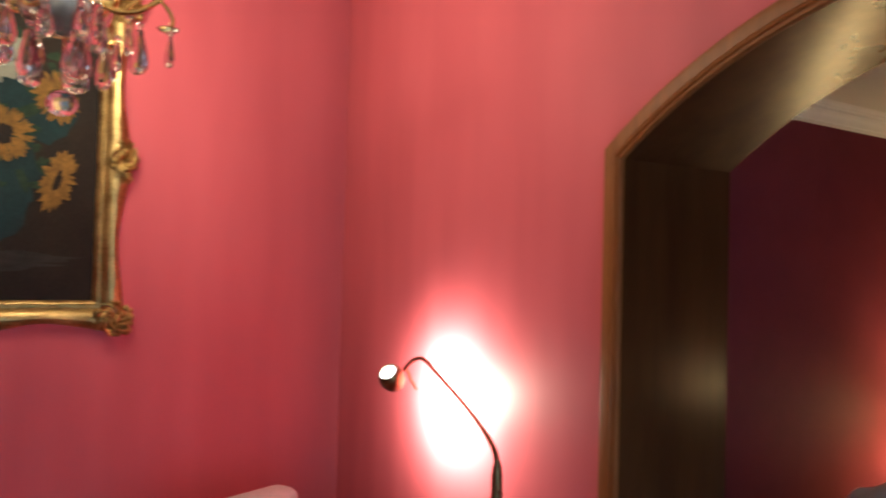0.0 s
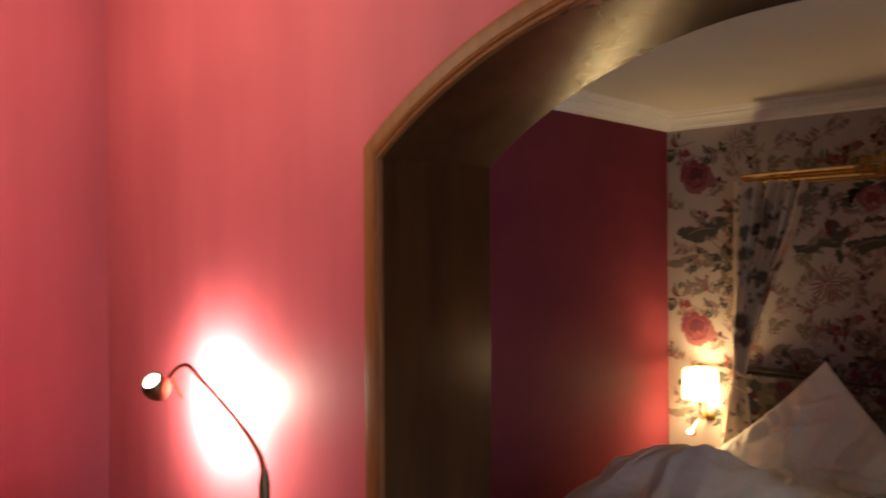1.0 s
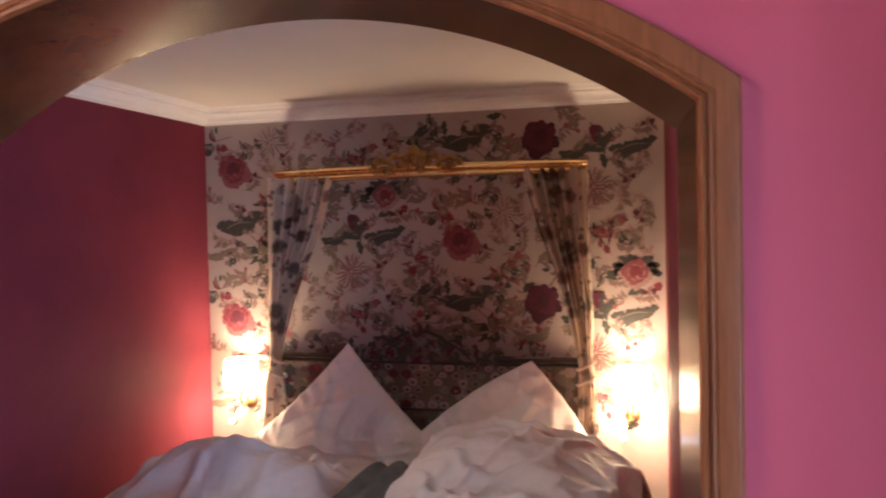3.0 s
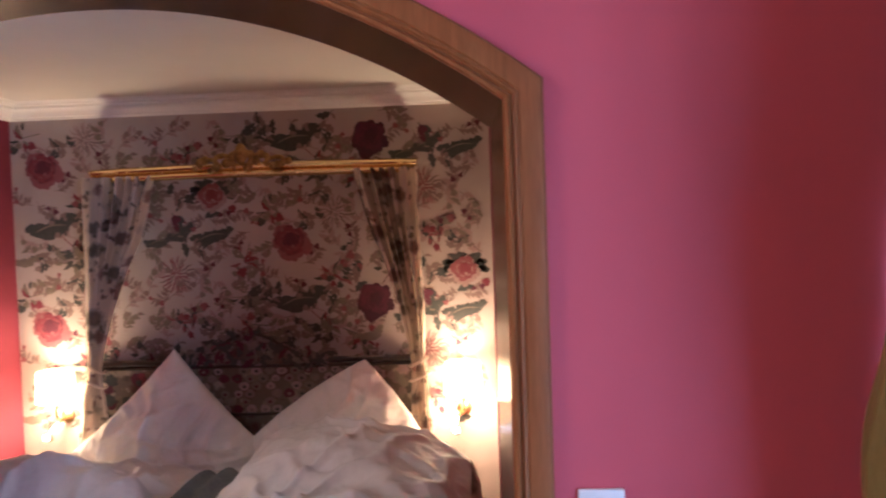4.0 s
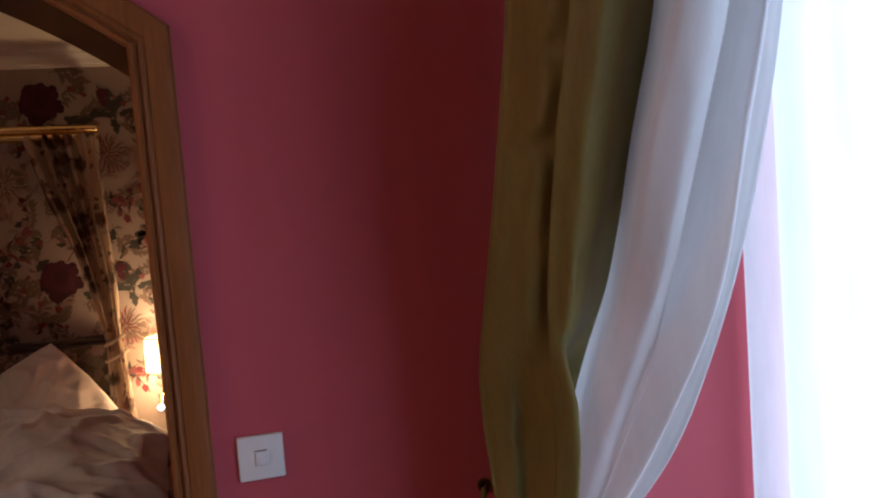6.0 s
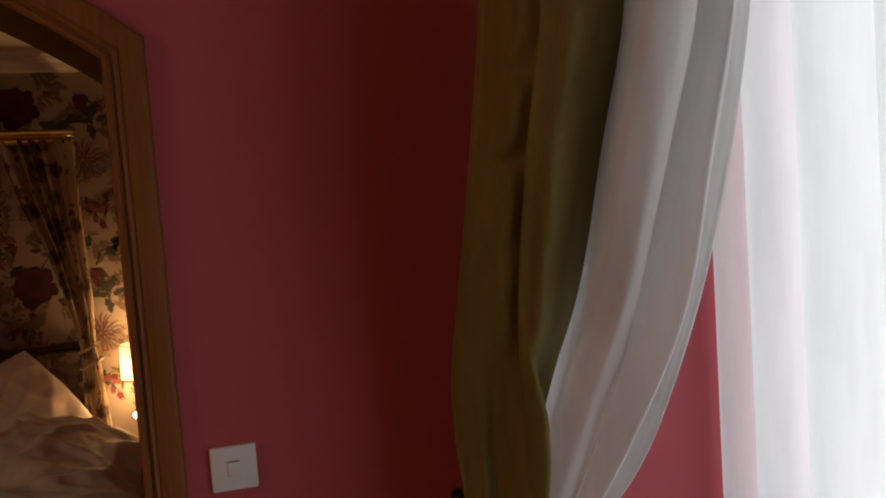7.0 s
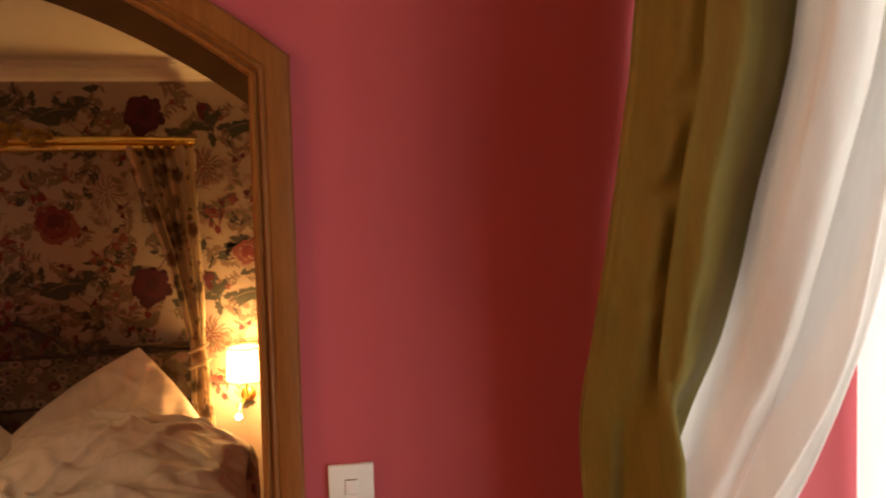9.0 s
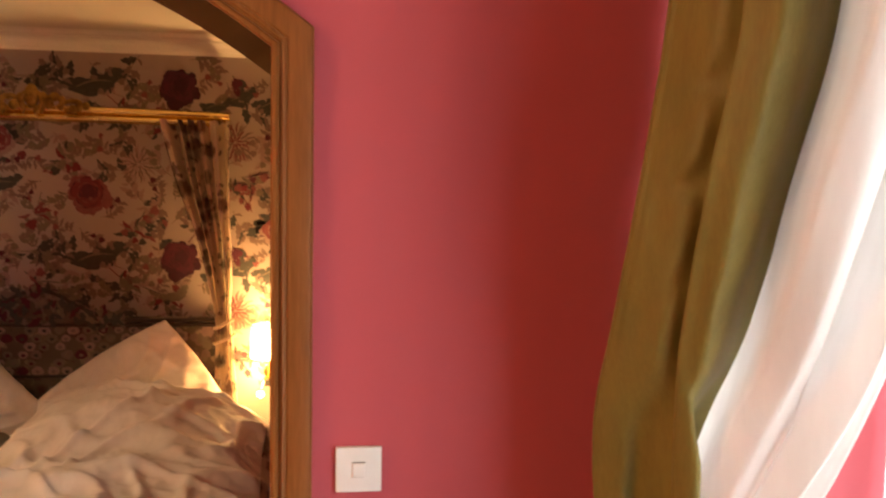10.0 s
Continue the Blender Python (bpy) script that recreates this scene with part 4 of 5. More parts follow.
sconce(-1.985, SCONCE_WATTS)
sconce(-0.165, SCONCE_WATTS)

# light switch on the arch wall
sw = empty("light_switch", (0.151, WALL_Y, 1.10))
tagged(sw, "square white plastic light switch on the pink wall", "light switch")
part("plate", box(0.111, 0.191, WALL_Y - 0.010, WALL_Y + 0.001, 1.06, 1.14, 0.003), PLASTIC, sw)
part("rim", box(0.139, 0.163, WALL_Y - 0.0115, WALL_Y - 0.009, 1.086, 1.114, 0.001), PLASTIC, sw)
part("button", box(0.1405, 0.1615, WALL_Y - 0.0145, WALL_Y - 0.010, 1.0875, 1.1125, 0.0015), PLASTIC, sw)
part("button_gap", box(0.1402, 0.1618, WALL_Y - 0.0120, WALL_Y - 0.0100, 1.1128, 1.1140), DARKWOOD, sw)

# curtain by the window: olive cloth with white satin lining, tied back low
curtain = empty("window_curtain", (0.6, -0.2, 0.1))
tagged(curtain, "olive green curtain with white satin lining, tied back beside the window", "curtain")
def rail_of(*stops):
    """A line down the cloth: (height, x, y) stops, smooth between."""
    fx, fy = curve1([(z, x) for z, x, y in stops]), curve1([(z, y) for z, x, y in stops])
    return lambda z: Vector((fx(z), fy(z), z))


hem_side = rail_of((2.99, 0.62, -0.38), (1.8, 0.541, -0.340), (1.6, 0.515, -0.330), (1.4, 0.500, -0.285), (1.25, 0.494, -0.232), (1.1, 0.500, -0.222), (0.87, 0.510, -0.250), (0.10, 0.46, -0.28))
fold_edge = rail_of((2.99, 0.66, -0.52), (1.8, 0.583, -0.460), (1.6, 0.563, -0.430), (1.4, 0.561, -0.370), (1.25, 0.570, -0.340), (1.1, 0.574, -0.315), (0.87, 0.54, -0.285), (0.10, 0.55, -0.34))
lining_in = rail_of((2.99, 0.73, -0.70), (1.8, 0.676, -0.560), (1.6, 0.654, -0.510), (1.4, 0.642, -0.440), (1.25, 0.633, -0.340), (1.1, 0.604, -0.290), (0.87, 0.57, -0.26), (0.10, 0.66, -0.33))
lining_out = rail_of((2.99, 1.02, -0.48), (1.8, 0.899, -0.460), (1.6, 0.860, -0.460), (1.4, 0.802, -0.460), (1.25, 0.769, -0.420), (1.12, 0.744, -0.360), (1.0, 0.69, -0.30), (0.87, 0.63, -0.22), (0.10, 0.84, -0.25))
TIED = curve1(((0.10, 1.0), (0.70, 0.4), (0.87, 0.12), (1.05, 0.5), (1.30, 1.0), (2.99, 1.0)))


def cloth_section(rail, nz, z0, z1, n):
    """A sheet through the cross sections that rail(z) gives."""
    rows = [spline(rail(z0 + (z1 - z0) * k / nz), n) for k in range(nz + 1)]
    bm = bmesh.new()
    vs = [[bm.verts.new(p) for p in row] for row in rows]
    for a, b in zip(vs, vs[1:]):
        for k in range(len(a) - 1):
            bm.faces.new((a[k], a[k + 1], b[k + 1], b[k]))
    return bm


def rumple(p, amount, seed, along=3.0):
    p.y += amount * noise.noise(Vector((p.x * 13, p.z * along, seed))) + amount * 0.35 * noise.noise(Vector((p.x * 40, p.z * along * 3, seed + 3)))
    return p


def green_section(z):
    h, f, l, k = hem_side(z), fold_edge(z), lining_in(z), TIED(z)
    low = max(0.0, min(1.0, (1.34 - z) / 0.12))
    dent = sum(q * math.exp(-((z - c) / w) ** 2) for c, q, w in ((1.70, 0.010, 0.030), (1.575, 0.012, 0.030), (1.44, 0.008, 0.02), (1.22, 0.005, 0.020), (1.16, 0.005, 0.018)))
    dent2 = sum(q * math.exp(-((z - c) / w) ** 2) for c, q, w in ((1.725, 0.018, 0.020), (1.60, 0.026, 0.016), (1.47, 0.008, 0.02), (1.25, 0.006, 0.018), (1.15, 0.006, 0.018)))
    return [
        # hidden return to the wall, added to block daylight from behind the cloth
        Vector((h.x + 0.15, 0.012, z)), h + Vector((0.06, 0.15, 0)), h + Vector((0.004, 0.026 * k, 0)),
        h + Vector((0.006, -0.004, 0)),
        h.lerp(f, 0.38) + Vector((0, 0.004 + dent, 0)),
        h.lerp(f, 0.72) + Vector((0, 0.004 * k + dent2 + 0.030 * low, 0)),
        f + Vector((0.012, 0.024, 0)) * k * (1 - 0.6 * low), f + Vector((0.005, 0.012, 0)) * k,
        f + Vector((0.0, 0.006 - 0.012 * low, 0)), f + Vector((0.010 + 0.018 * low, -0.004 - 0.022 * low, 0)),
        f.lerp(l, 0.34 + 0.26 * low) + Vector((0, 0.002 + 0.060 * low, 0)),
        f.lerp(l, 0.74) + Vector((0.004, 0.050 * k + 0.050 * low, 0)),
        l + Vector((0.03, 0.11, 0)) * k, l + Vector((0.10, 0.13, 0)) * k]


def lining_section(z):
    a, b, k = lining_in(z), lining_out(z), TIED(z)
    deep = max(0.0, min(1.0, (z - 1.29) / 0.22))
    ug = 0.43 + 0.11 * max(0.0, min(1.0, (z - 1.33) / 0.5))
    wg = 0.045 + 0.05 * deep
    ur = 0.73 + 0.06 * math.exp(-((z - 1.36) / 0.16) ** 2)
    fwd = Vector((-0.25, -1.0, 0)).normalized()
    at = lambda u, d: a.lerp(b, u) + fwd * d * k
    return [
        a + Vector((0.040, 0.135, 0)) * k, a + Vector((0.016, 0.050, 0)) * k, a,
        at(0.10, 0.022), at(ug * 0.55, 0.036), at(ug - wg, 0.024 - 0.012 * deep),
        at(ug, 0.030 - 0.130 * deep), at(ug + wg, 0.028 - 0.030 * deep),
        at(ur - 0.07, 0.046), at(ur, 0.040), at(ur + 0.016, 0.006), at(0.92, 0.004), b,
        b + Vector((0.01, 0.05, 0)) * k, b + Vector((-0.03, 0.11, 0)) * k]


bm = cloth_section(green_section, 190, 0.10, 2.99, 8)
for v in bm.verts:
    rumple(v.co, 0.008, 2.0, 5.0)
green = part("drape", bm, GREEN, curtain, angle=75)
bm = cloth_section(lining_section, 150, 0.10, 2.99, 8)
for v in bm.verts:
    rumple(v.co, 0.004, 9.0, 2.0)
part("lining", bm, LINING, curtain, "white satin lining", angle=75)
ring = [(0.575 + 0.085 * math.cos(a), -0.21 + 0.085 * math.sin(a), 0.87 + 0.03 * math.cos(a)) for a in [2 * math.pi * k / 24 for k in range(25)]]
part("tieback", add_tube(bmesh.new(), ring, 0.013, 8, False), GREEN, curtain)
part("tieback_cord", add_tube(bmesh.new(), spline([(0.50, -0.18, 0.89), (0.52, -0.08, 0.93), (0.555, 0.005, 0.975)], 6), 0.006, 8), GREEN, curtain)
hook = empty("curtain_hook", (0.56, WALL_Y, 0.976))
tagged(hook, "small brass curtain hook screwed to the pink wall", "hook")
part("rosette", add_lathe(bmesh.new(), [(0, 0), (0.014, 0), (0.012, 0.006), (0, 0.008)], m=Matrix.Translation((0.56, WALL_Y, 0.976)) @ Matrix.Rotation(radians(90), 4, "X")), BRONZE, hook)
part("prong", add_tube(bmesh.new(), spline([(0.56, WALL_Y, 0.976), (0.558, WALL_Y - 0.03, 0.974), (0.552, WALL_Y - 0.038, 0.99)], 5), 0.003, 8), BRONZE, hook)
structure("curtain_track", box(0.55, 1.22, -3.00, 0.02, TOP - 0.03, TOP - 0.002), WHITE, "white board with curtain tracks below the ceiling", "curtain track")


# sheer voile before the window
def sheer_fn(u, v):
    y = 0.018 - 2.96 * u
    z = 0.02 + 2.96 * v
    ph = 2 * math.pi * (y / 0.135 + 0.22 * math.sin(y * 9) + 0.05 * math.sin(z * 2))
    return Vector((1.172 + 0.038 * math.sin(ph) + 0.008 * math.sin(2.1 * ph + 1 + 0.4 * z) - 0.010 * (1 - v), y, z))


voile = part("sheer_curtain", grid_mesh(sheer_fn, 640, 24), SHEER, angle=80)
tagged(voile, "white sheer voile curtain in soft folds over the window", "curtain")

# reading floor lamp by the wall
fl = empty("floor_lamp", (-2.13, -0.12, 0))
tagged(fl, "bronze reading floor lamp with gooseneck and lit dome head", "floor lamp")
LY = -0.165
part("base_plate", add_lathe(bmesh.new(), [(0, 0), (0.13, 0), (0.135, 0.008), (0.125, 0.018), (0.03, 0.026), (0.012, 0.05), (0, 0.05)], (-2.125, LY, 0), 32), BRONZE, fl)
part("pole", add_tube(bmesh.new(), [(-2.125, LY, 0.03), (-2.128, LY, 0.80)], 0.0125, 14), BRONZE, fl)
part("socket", add_lathe(bmesh.new(), [(0, 0.80), (0.0165, 0.80), (0.0165, 0.93), (0.013, 0.955), (0.008, 0.975), (0, 0.975)], (-2.142, LY, 0), 16), BRONZE, fl)
part("switch_knob", add_tube(bmesh.new(), [(-2.125, LY - 0.004, 0.89), (-2.108, LY - 0.012, 0.889), (-2.098, LY - 0.014, 0.889)], [0.004, 0.006, 0.003], 8), BRONZE, fl)
neck = spline([(-2.144, LY, 0.955), (-2.150, LY, 0.985), (-2.170, LY, 1.014), (-2.228, LY, 1.057), (-2.300, LY, 1.098), (-2.382, LY, 1.139), (-2.490, LY, 1.190), (-2.535, LY, 1.212), (-2.575, LY, 1.219), (-2.630, LY, 1.203), (-2.685, LY + 0.004, 1.168)], 6)
part("gooseneck", add_tube(bmesh.new(), neck, [0.0090 - 0.0024 * min(1, k / 22) for k in range(len(neck))], 10), COPPER, fl)
hd = Vector((0.33, -0.66, 0.62)).normalized()
hm = Matrix.Translation(Vector((-2.703, -0.215, 1.162)) - hd * 0.034) @ Matrix.Scale(1.12, 4) @ hd.to_track_quat("Z", "Y").to_matrix().to_4x4()
dome = [(0, -0.050), (0.012, -0.049), (0.024, -0.042), (0.034, -0.028), (0.0395, -0.008), (0.039, 0.010), (0.034, 0.024), (0.0275, 0.031), (0.0255, 0.031), (0.0255, 0.022), (0, 0.020)]
head = part("lamp_head", add_lathe(bmesh.new(), dome, m=hm, seg=28), BRONZE, fl, "domed bronze head")
part("bulb", add_lathe(bmesh.new(), [(0, 0.030), (0.015, 0.029), (0.025, 0.026)], m=hm, seg=24), HEADLIGHT, head)
part("head_handle", add_tube(bmesh.new(), [(-2.655, LY, 1.17), (-2.62, LY - 0.005, 1.14), (-2.585, LY - 0.006, 1.115)], 0.004, 8), BRASS, head)
# bare spot added below the head, facing the wall to make its oval glow
d = bpy.data.lights.new("wall_oval_spot", "SPOT")
d.energy, d.color, d.shadow_soft_size, d.spot_size, d.spot_blend = WALL_OVAL_WATTS, (1.0, 0.76, 0.50), 0.045, radians(174), 1.0
rl = new("wall_oval_spot", d)
rl.matrix_world = look((-2.655, -0.146, 1.065), (-2.650, 0.03, 1.055))

# chandelier
ch = empty("chandelier", (CH.x, CH.y, CB))
tagged(ch, "brass chandelier hung with clear cut-crystal drops", "chandelier")


def chz(r, h):
    """Radius and height in the chandelier's own measure."""
    return r * CS, CB + h * CS


def turned(name, prof, seg=20, mat=BRASS, at=(0.0, 0.0), parent=None):
    return part(name, add_lathe(bmesh.new(), [chz(r, h) for r, h in prof], (CH.x + at[0] * CS, CH.y + at[1] * CS, 0), seg), mat, parent or ch)


def bent(name, pts, a, radius, parent, mat=BRASS):
    line = spline([(CH.x + r * CS * math.cos(a), CH.y + r * CS * math.sin(a), CB + h * CS) for r, h in pts], 6)
    return part(name, add_tube(bmesh.new(), line, radius * CS, 8), mat, parent)


part("chain", add_tube(bmesh.new(), [(CH.x, CH.y, CB + 0.39 * CS), (CH.x, CH.y, TOP - 0.002)], 0.008, 8), BRASS, ch)
part("ceiling_rose", add_lathe(bmesh.new(), [(0, 0), (0.03, 0), (0.07, 0.03), (0.075, 0.043), (0, 0.043)], (CH.x, CH.y, TOP - 0.044), 20), BRASS, ch)
turned("bowl", [(0, 0.100), (0.010, 0.104), (0.026, 0.118), (0.034, 0.134), (0.032, 0.150), (0, 0.152)], 10, SMOKE)
turned("column", [(0, 0.150), (0.030, 0.151), (0.014, 0.163), (0.016, 0.198), (0.026, 0.228), (0.014, 0.268), (0.011, 0.338), (0.018, 0.368), (0.008, 0.395), (0, 0.395)])
turned("crystal_dish", [(0.004, 0.094), (0.026, 0.096), (0.046, 0.105), (0.058, 0.120), (0.062, 0.132), (0.058, 0.132), (0.053, 0.122), (0.042, 0.111), (0.004, 0.103)], 24, CRYSTAL)


def drop_mesh(length, width):
    bm = add_lathe(bmesh.new(), [(0, 0), (width * 0.20, -0.05 * length), (width * 0.24, -0.20 * length), (width * 0.40, -0.45 * length), (width * 0.50, -0.70 * length), (width * 0.44, -0.88 * length), (width * 0.26, -0.97 * length), (0, -length)], seg=14)
    bmesh.ops.transform(bm, matrix=Matrix.Diagonal((1, 0.55, 1, 1)), verts=bm.verts)
    return mesh_of("crystal_drop", bm, CRYSTAL, smooth=False)


DROP_L, DROP_S = drop_mesh(0.068 * CS, 0.042 * CS), drop_mesh(0.046 * CS, 0.024 * CS)
bead_bm = bmesh.new()
add_blob(bead_bm, (0, 0, 0), 0.0052 * CS, 8)
BEAD = mesh_of("crystal_bead", bead_bm, CRYSTAL, smooth=False)


def hang(mesh, name, r, a, h, turn):
    ob = new(name, mesh)
    ob.matrix_world = pose(CH.x + r * CS * math.cos(a), CH.y + r * CS * math.sin(a), CB + h * CS, 0, 0, turn)
    ob.parent = ch
    ob.matrix_parent_inverse = ch.matrix_world.inverted()


for k in range(5):
    a = radians(10 + 72 * k)
    hang(BEAD, "crystal_bead", 0.052, a, 0.098, 0)
    hang(DROP_L, "crystal_drop", 0.052, a, 0.092, math.degrees(a) + 90)
for k in range(1):
    a = radians(60 + 180 * k)
    hang(DROP_L, "crystal_drop", 0.013, a, 0.094, 30 + k * 40)
bm = bmesh.new()
add_blob(bm, (CH.x, CH.y, CB), 0.021 * CS, 14, (1, 1, 0.86))
part("crystal_ball", bm, CRYSTAL, ch, smooth=False)
part("ball_pin", add_tube(bmesh.new(), [(CH.x, CH.y, CB + 0.018 * CS), (CH.x, CH.y, CB + 0.095 * CS)], 0.003, 6), BRASS, ch)
for k in range(5):
    a = radians(72 + 72 * k)
    arm = bent("arm", ((0.02, 0.176), (0.05, 0.141), (0.09, 0.138), (0.125, 0.161), (0.15, 0.191), (0.15, 0.206)), a, 0.0042, ch)
    at = (0.15 * math.cos(a), 0.15 * math.sin(a))
    turned("candle_cup", [(0, 0.201), (0.010, 0.201), (0.030, 0.209), (0.032, 0.213), (0.012, 0.215), (0.012, 0.231), (0, 0.231)], 16, BRASS, at, arm)
    turned("candle_bulb", [(0, 0.231), (0.009, 0.233), (0.016, 0.251), (0.013, 0.271), (0.004, 0.289), (0, 0.291)], 12, BULB, at, arm).visible_shadow = False
    bent("scroll", ((0.075, 0.138), (0.10, 0.160), (0.125, 0.156), (0.141, 0.134), (0.139, 0.120), (0.128, 0.116)), a, 0.0030, arm)
    turned("bobeche", [(0.002, 0.1125), (0.012, 0.114), (0.016, 0.118), (0.012, 0.120), (0.002, 0.119)], 14, CRYSTAL, (0.136 * math.cos(a), 0.136 * math.sin(a)), arm)
    for r, da, h, me in ((0.139, 0, 0.108, DROP_S), (0.098, 15, 0.122, DROP_L), (0.094, -22, 0.112, DROP_S)):
        q = a + radians(da)
        hang(BEAD, "crystal_bead", r, q, h + 0.005, 0)
        hang(me, "crystal_drop", r, q, h, k * 31 + da)

# sunflower painting in a carved gilt frame
PY0, PY1, PZ0, PZ1 = -1.83, -1.012, 1.360, 2.426
pic = empty("painting", (XW, (PY0 + PY1) / 2, PZ0))
tagged(pic, "dark oil painting of sunflowers in a carved gilt frame", "painting")


def oil(name, c1, c2, scale, stretch=(1, 1, 1)):
    m = simple(name, c1, c2, 0.6, scale=scale, stretch=stretch, bumpy=0.5, dist=0.0015, fine=90, rough2=0.8)
    m.node_tree.nodes["Principled BSDF"].inputs["Specular IOR Level"].default_value = 0.15
    return m


CANVAS = oil("dark_oil_ground", (0.008, 0.005, 0.004), (0.022, 0.015, 0.011), 6)
TEAL = oil("teal_oil_paint", (0.006, 0.014, 0.017), (0.013, 0.030, 0.032), 14)
LEAFP = oil("green_oil_paint", (0.008, 0.017, 0.010), (0.024, 0.042, 0.022), 22)
YELLOW = oil("ochre_oil_paint", (0.085, 0.040, 0.008), (0.23, 0.125, 0.024), 34)
GREYP = oil("grey_oil_paint", (0.012, 0.011, 0.010), (0.032, 0.029, 0.025), 9, (1, 1, 4))
PALEP = oil("pale_oil_paint", (0.13, 0.13, 0.105), (0.24, 0.24, 0.19), 20)
part("canvas", box(XW + 0.004, XW + 0.018, PY0 - 0.01, PY1 + 0.01, PZ0 - 0.01, PZ1 + 0.01), CANVAS, pic)
PX = XW + 0.0185


def dab(bm, y, z, ry, rz, turn, lift, seed, n=26, depth=0.12):
    rnd = random.Random(seed)
    ph = [rnd.uniform(0, 6.28) for _ in range(3)]
    c, s = math.cos(turn), math.sin(turn)
    vs = []
    for i in range(n):
        a = 2 * math.pi * i / n
        k = 1 + depth * math.sin(3 * a + ph[0]) + depth * 0.7 * math.sin(5 * a + ph[1]) + depth * 0.6 * math.sin(8 * a + ph[2])
        p, q = ry * k * math.cos(a), rz * k * math.sin(a)
        vs.append(bm.verts.new((PX + lift, y + c * p - s * q, z + s * p + c * q)))
    bm.faces.new(vs)


bm = bmesh.new()
for k, (y, z, ry, rz) in enumerate(((-1.40, 1.72, 0.15, 0.17), (-1.30, 1.80, 0.09, 0.10), (-1.42, 1.98, 0.24, 0.22), (-1.22, 2.05, 0.10, 0.13))):
    dab(bm, y, z, ry, rz, 0.2 * k, 0.0004 + 0.0003 * k, 30 + k)
part("teal_brushwork", bm, TEAL, pic, smooth=False)
bm = bmesh.new()
rnd = random.Random(8)
for k in range(60):
    y, z = rnd.uniform(-1.66, -1.14), rnd.uniform(1.76, 2.34)
    dab(bm, y, z, rnd.uniform(0.015, 0.05), rnd.uniform(0.008, 0.018), rnd.uniform(0, 3.1), 0.0020 + 0.00003 * k, 60 + k, 12)
tagged(part("leaf_brushwork", bm, LEAFP, pic, smooth=False), kind="stuff")
bm = bmesh.new()
for k in range(5):
    dab(bm, -1.50 + 0.05 * k, 1.470 + 0.012 * k, 0.22, 0.018, 0.02, 0.0006 + 0.0002 * k, 90 + k, 26, 0.2)
part("table_brushwork", bm, GREYP, pic, smooth=False)


def sunflower(y, z, r, squash, turn, seed):
    bm = bmesh.new()
    rnd = random.Random(seed)
    for ringk, (q, n) in enumerate(((0.76, 30), (0.62, 26), (0.46, 20))):
        for k in range(n):
            a = 2 * math.pi * (k + 0.5 * ringk) / n + rnd.uniform(-.1, .1)
            ln = r * rnd.uniform(0.18, 0.34)
            cy, cz = q * r * math.cos(a) * squash, q * r * math.sin(a)
            c, s = math.cos(turn), math.sin(turn)
            dab(bm, y + c * cy - s * cz, z + s * cy + c * cz, ln, ln * 0.26, a + turn + rnd.uniform(-.3, .3), 0.0042 + 0.0011 * ringk + 0.00003 * k, seed + k, 12, 0.08)
    fl_ob = part("sunflower", bm, YELLOW, pic, smooth=False)
    bm = bmesh.new()
    dab(bm, y, z, r * 0.34 * squash, r * 0.34, turn, 0.0080, seed + 50)
    part("flower_heart", bm, CANVAS, fl_ob, smooth=False)


sunflower(-1.335, 1.955, 0.105, 1.0, 0.0, 100)
sunflower(-1.150, 1.800, 0.115, 0.32, -0.28, 200)
sunflower(-1.165, 2.105, 0.095, 0.75, 0.4, 300)
sunflower(-1.60, 2.16, 0.11, 0.9, 0.1, 400)
bm = bmesh.new()
for k, (y, z) in enumerate(((-1.33, 2.19), (-1.36, 2.25), (-1.29, 2.26), (-1.38, 2.17))):
    dab(bm, y, z, 0.045, 0.035, k, 0.0045 + 0.0004 * k, 500 + k)
part("pale_blossom", bm, PALEP, pic, smooth=False)

# frame: moulded sides whose outer edge swings in between the ornaments
prof = [(1.32 * d, h) for d, h in [(-0.004, 0.020), (0.0, 0.028), (0.006, 0.032), (0.010, 0.026), (0.018, 0.026), (0.024, 0.036), (0.040, 0.050), (0.056, 0.052), (0.066, 0.046), (0.076, 0.040), (0.084, 0.030), (0.088, 0.002)]]


def frame_side(p0, p1, out):
    """One side from p0 to p1 in the wall's (y, z) plane, mitred, out is its outward way."""
    bm = bmesh.new()
    n = 40
    length = (Vector(p1) - Vector(p0)).length
    along = (Vector(p1) - Vector(p0)) / length
    rows = []
    for d, h in prof:
        row = []
        for i in range(n + 1):
            t = i / n
            swing = 1 - 0.30 * max(0, d / 0.116) * math.sin(2 * math.pi * t) ** 2
            dd = d * swing
            p = Vector(p0) + along * (-dd + t * (length + 2 * dd)) + Vector(out) * dd
            row.append(bm.verts.new((XW + h, p.x, p.y)))
        rows.append(row)
    for a, b in zip(rows, rows[1:]):
        for i in range(n):
            bm.faces.new((a[i], a[i + 1], b[i + 1], b[i]))
    return bm


c00, c10, c11, c01 = (PY0, PZ0), (PY1, PZ0), (PY1, PZ1), (PY0, PZ1)
for p0, p1, out in ((c00, c10, (0, -1)), (c10, c11, (1, 0)), (c11, c01, (0, 1)), (c01, c00, (-1, 0))):
    rail = part("frame_rail", frame_side(p0, p1, out), GILTRAIL, pic, "gilt moulded frame rail", angle=35)
    bm = bmesh.new()
    n = int((Vector(p1) - Vector(p0)).length / 0.011)
    for i in range(n):
        p = Vector(p0).lerp(Vector(p1), (i + 0.5) / n) + Vector(out) * 0.018
        add_blob(bm, (XW + 0.028, p.x, p.y), 0.0042, 6)
    part("beading", bm, GILTDARK, rail)


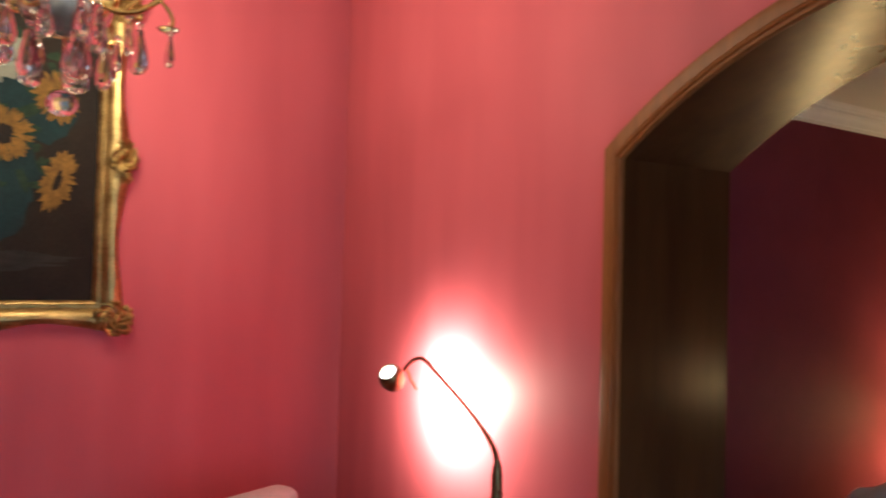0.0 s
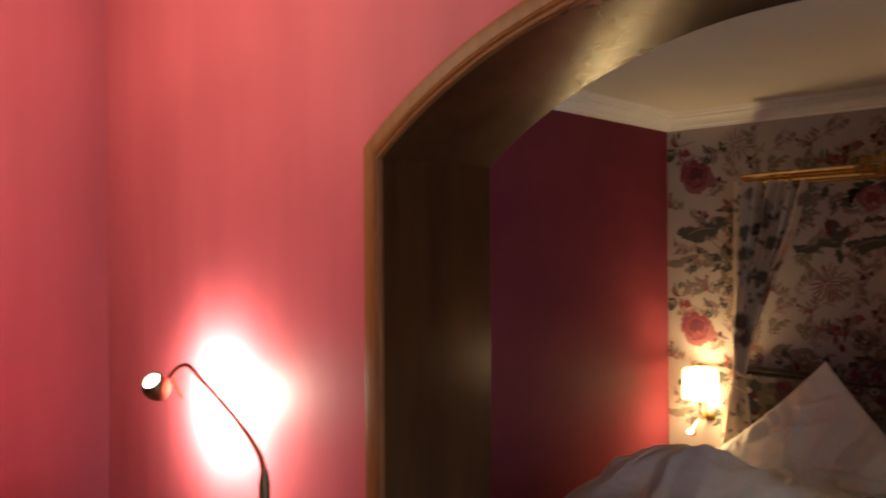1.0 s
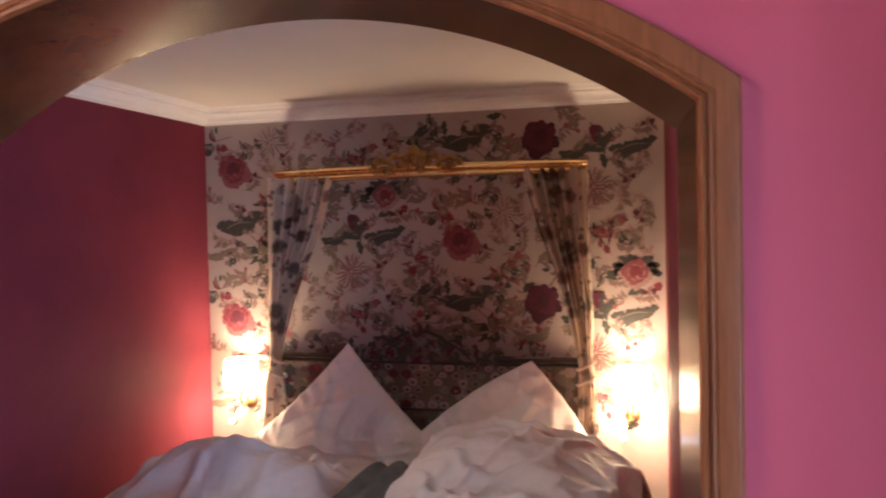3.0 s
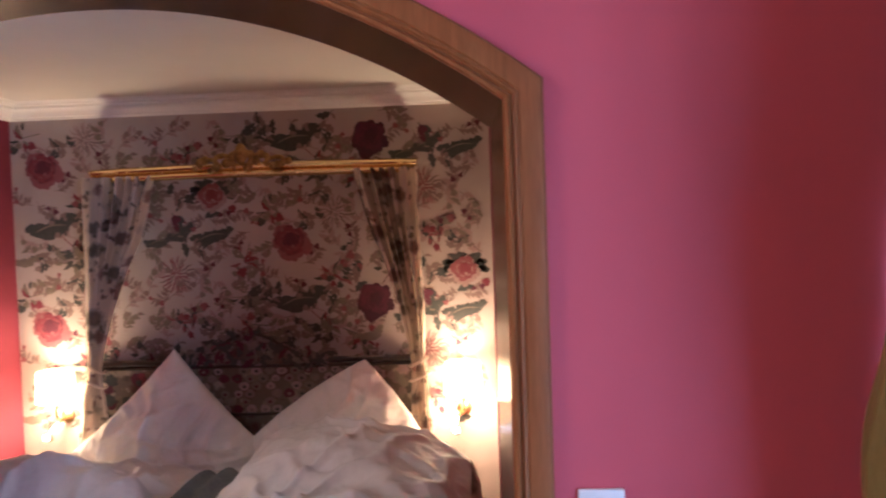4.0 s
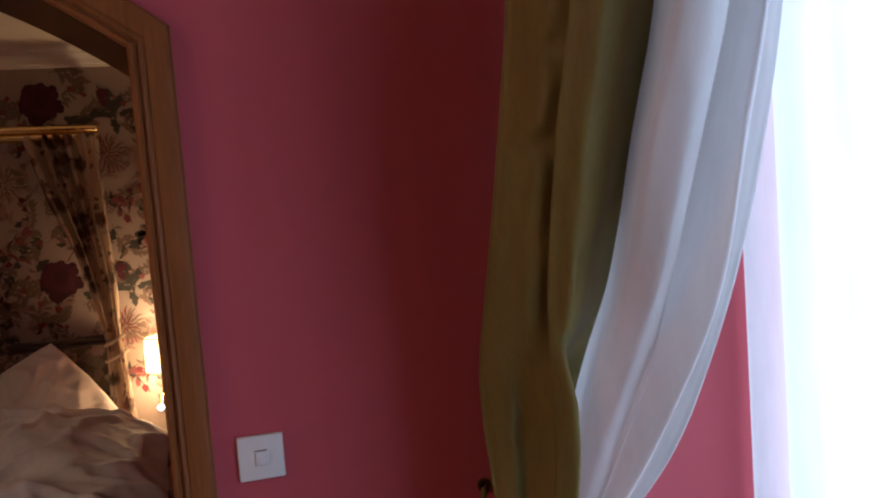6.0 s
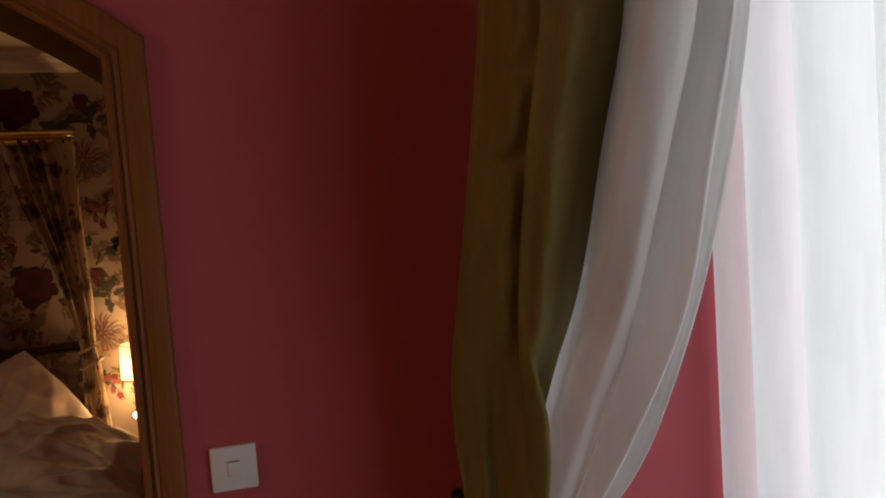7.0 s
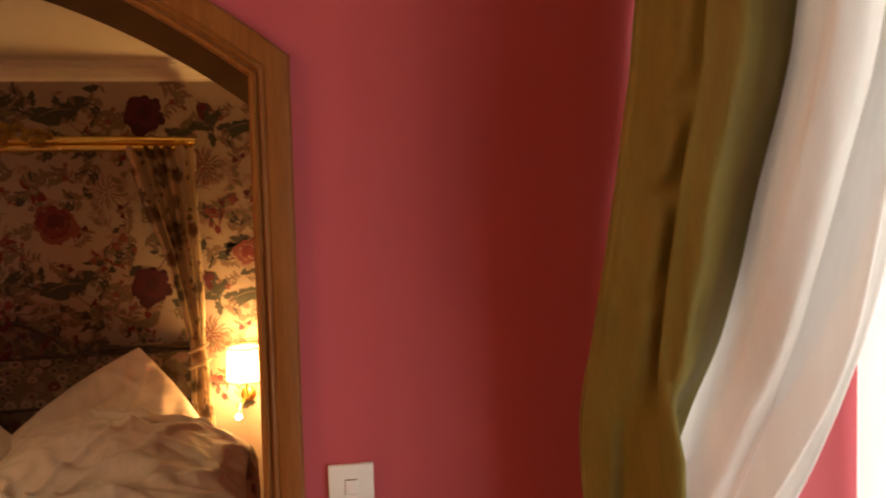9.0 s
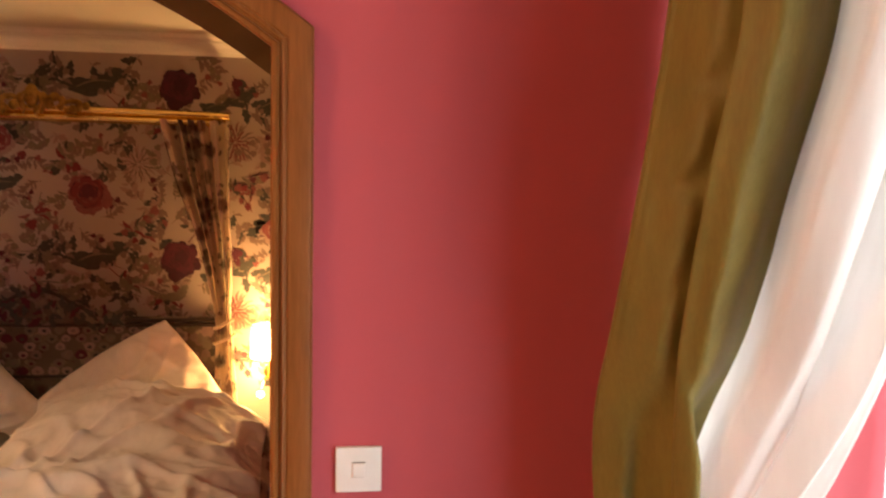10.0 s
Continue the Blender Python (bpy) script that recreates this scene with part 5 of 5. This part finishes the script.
def ornament(y, z, sy, sz, seed):
    bm = bmesh.new()
    rnd = random.Random(seed)
    for k in range(40):
        a = rnd.uniform(0, 6.28)
        q = math.sqrt(rnd.uniform(0, 1))
        add_blob(bm, (XW + 0.046 + 0.018 * (1 - q) + rnd.uniform(-.006, .006), y + sy * q * math.cos(a), z + sz * q * math.sin(a)), rnd.uniform(0.006, 0.014), 8, (0.8, rnd.uniform(0.7, 1.5), rnd.uniform(0.7, 1.5)))
    for k in range(8):
        a = 6.28 * k / 8 + rnd.uniform(-.2, .2)
        pts = [(XW + 0.052 + 0.012 * math.sin(3 * t), y + sy * (0.2 + 0.85 * t) * math.cos(a + 1.6 * t), z + sz * (0.2 + 0.85 * t) * math.sin(a + 1.6 * t)) for t in [i / 7 for i in range(8)]]
        add_tube(bm, pts, [0.008 - 0.0006 * i for i in range(8)], 6)
    part("ornament", bm, GILTDARK, pic, "carved gilt ornament", angle=60)


for k, (y, z) in enumerate(((PY0 - 0.066, PZ0 - 0.06), (PY1 + 0.066, PZ0 - 0.06), (PY1 + 0.066, PZ1 + 0.06), (PY0 - 0.066, PZ1 + 0.06))):
    ornament(y, z, 0.070, 0.064, 700 + k)
ornament(PY1 + 0.088, 1.893, 0.045, 0.085, 710)
ornament(PY0 - 0.085, 1.893, 0.036, 0.070, 711)
ornament((PY0 + PY1) / 2, PZ0 - 0.075, 0.075, 0.034, 712)
ornament((PY0 + PY1) / 2, PZ1 + 0.075, 0.075, 0.034, 713)

# grey armchair below the painting
chair = empty("armchair", (-2.95, -0.80, 0))
tagged(chair, "grey upholstered armchair with rounded back by the wall", "armchair")
cm = pose(-2.947, -0.586, 0, 0, 0, 113)
for name, bx, bev in (("seat", (-0.212, 0.212, -0.52, 0.02, 0.26, 0.42), 0.05), ("backrest", (-0.27, 0.27, 0.022, 0.16, 0.14, 0.705), 0.045), ("armrest", (-0.285, -0.215, -0.52, 0.018, 0.14, 0.55), 0.03), ("armrest", (0.215, 0.285, -0.52, 0.018, 0.14, 0.55), 0.03)):
    part(name, add_box(bmesh.new(), *bx, bev, cm), GREYCLOTH, chair)
for x in (-0.22, 0.22):
    for y in (-0.46, 0.08):
        part("leg", add_lathe(bmesh.new(), [(0, 0), (0.014, 0), (0.022, 0.145), (0, 0.145)], m=cm @ Matrix.Translation((x, y, 0)), seg=12), DARKWOOD, chair)
part("underframe", add_box(bmesh.new(), -0.212, 0.212, -0.50, 0.018, 0.14, 0.258, 0.01, cm), GREYCLOTH, chair)
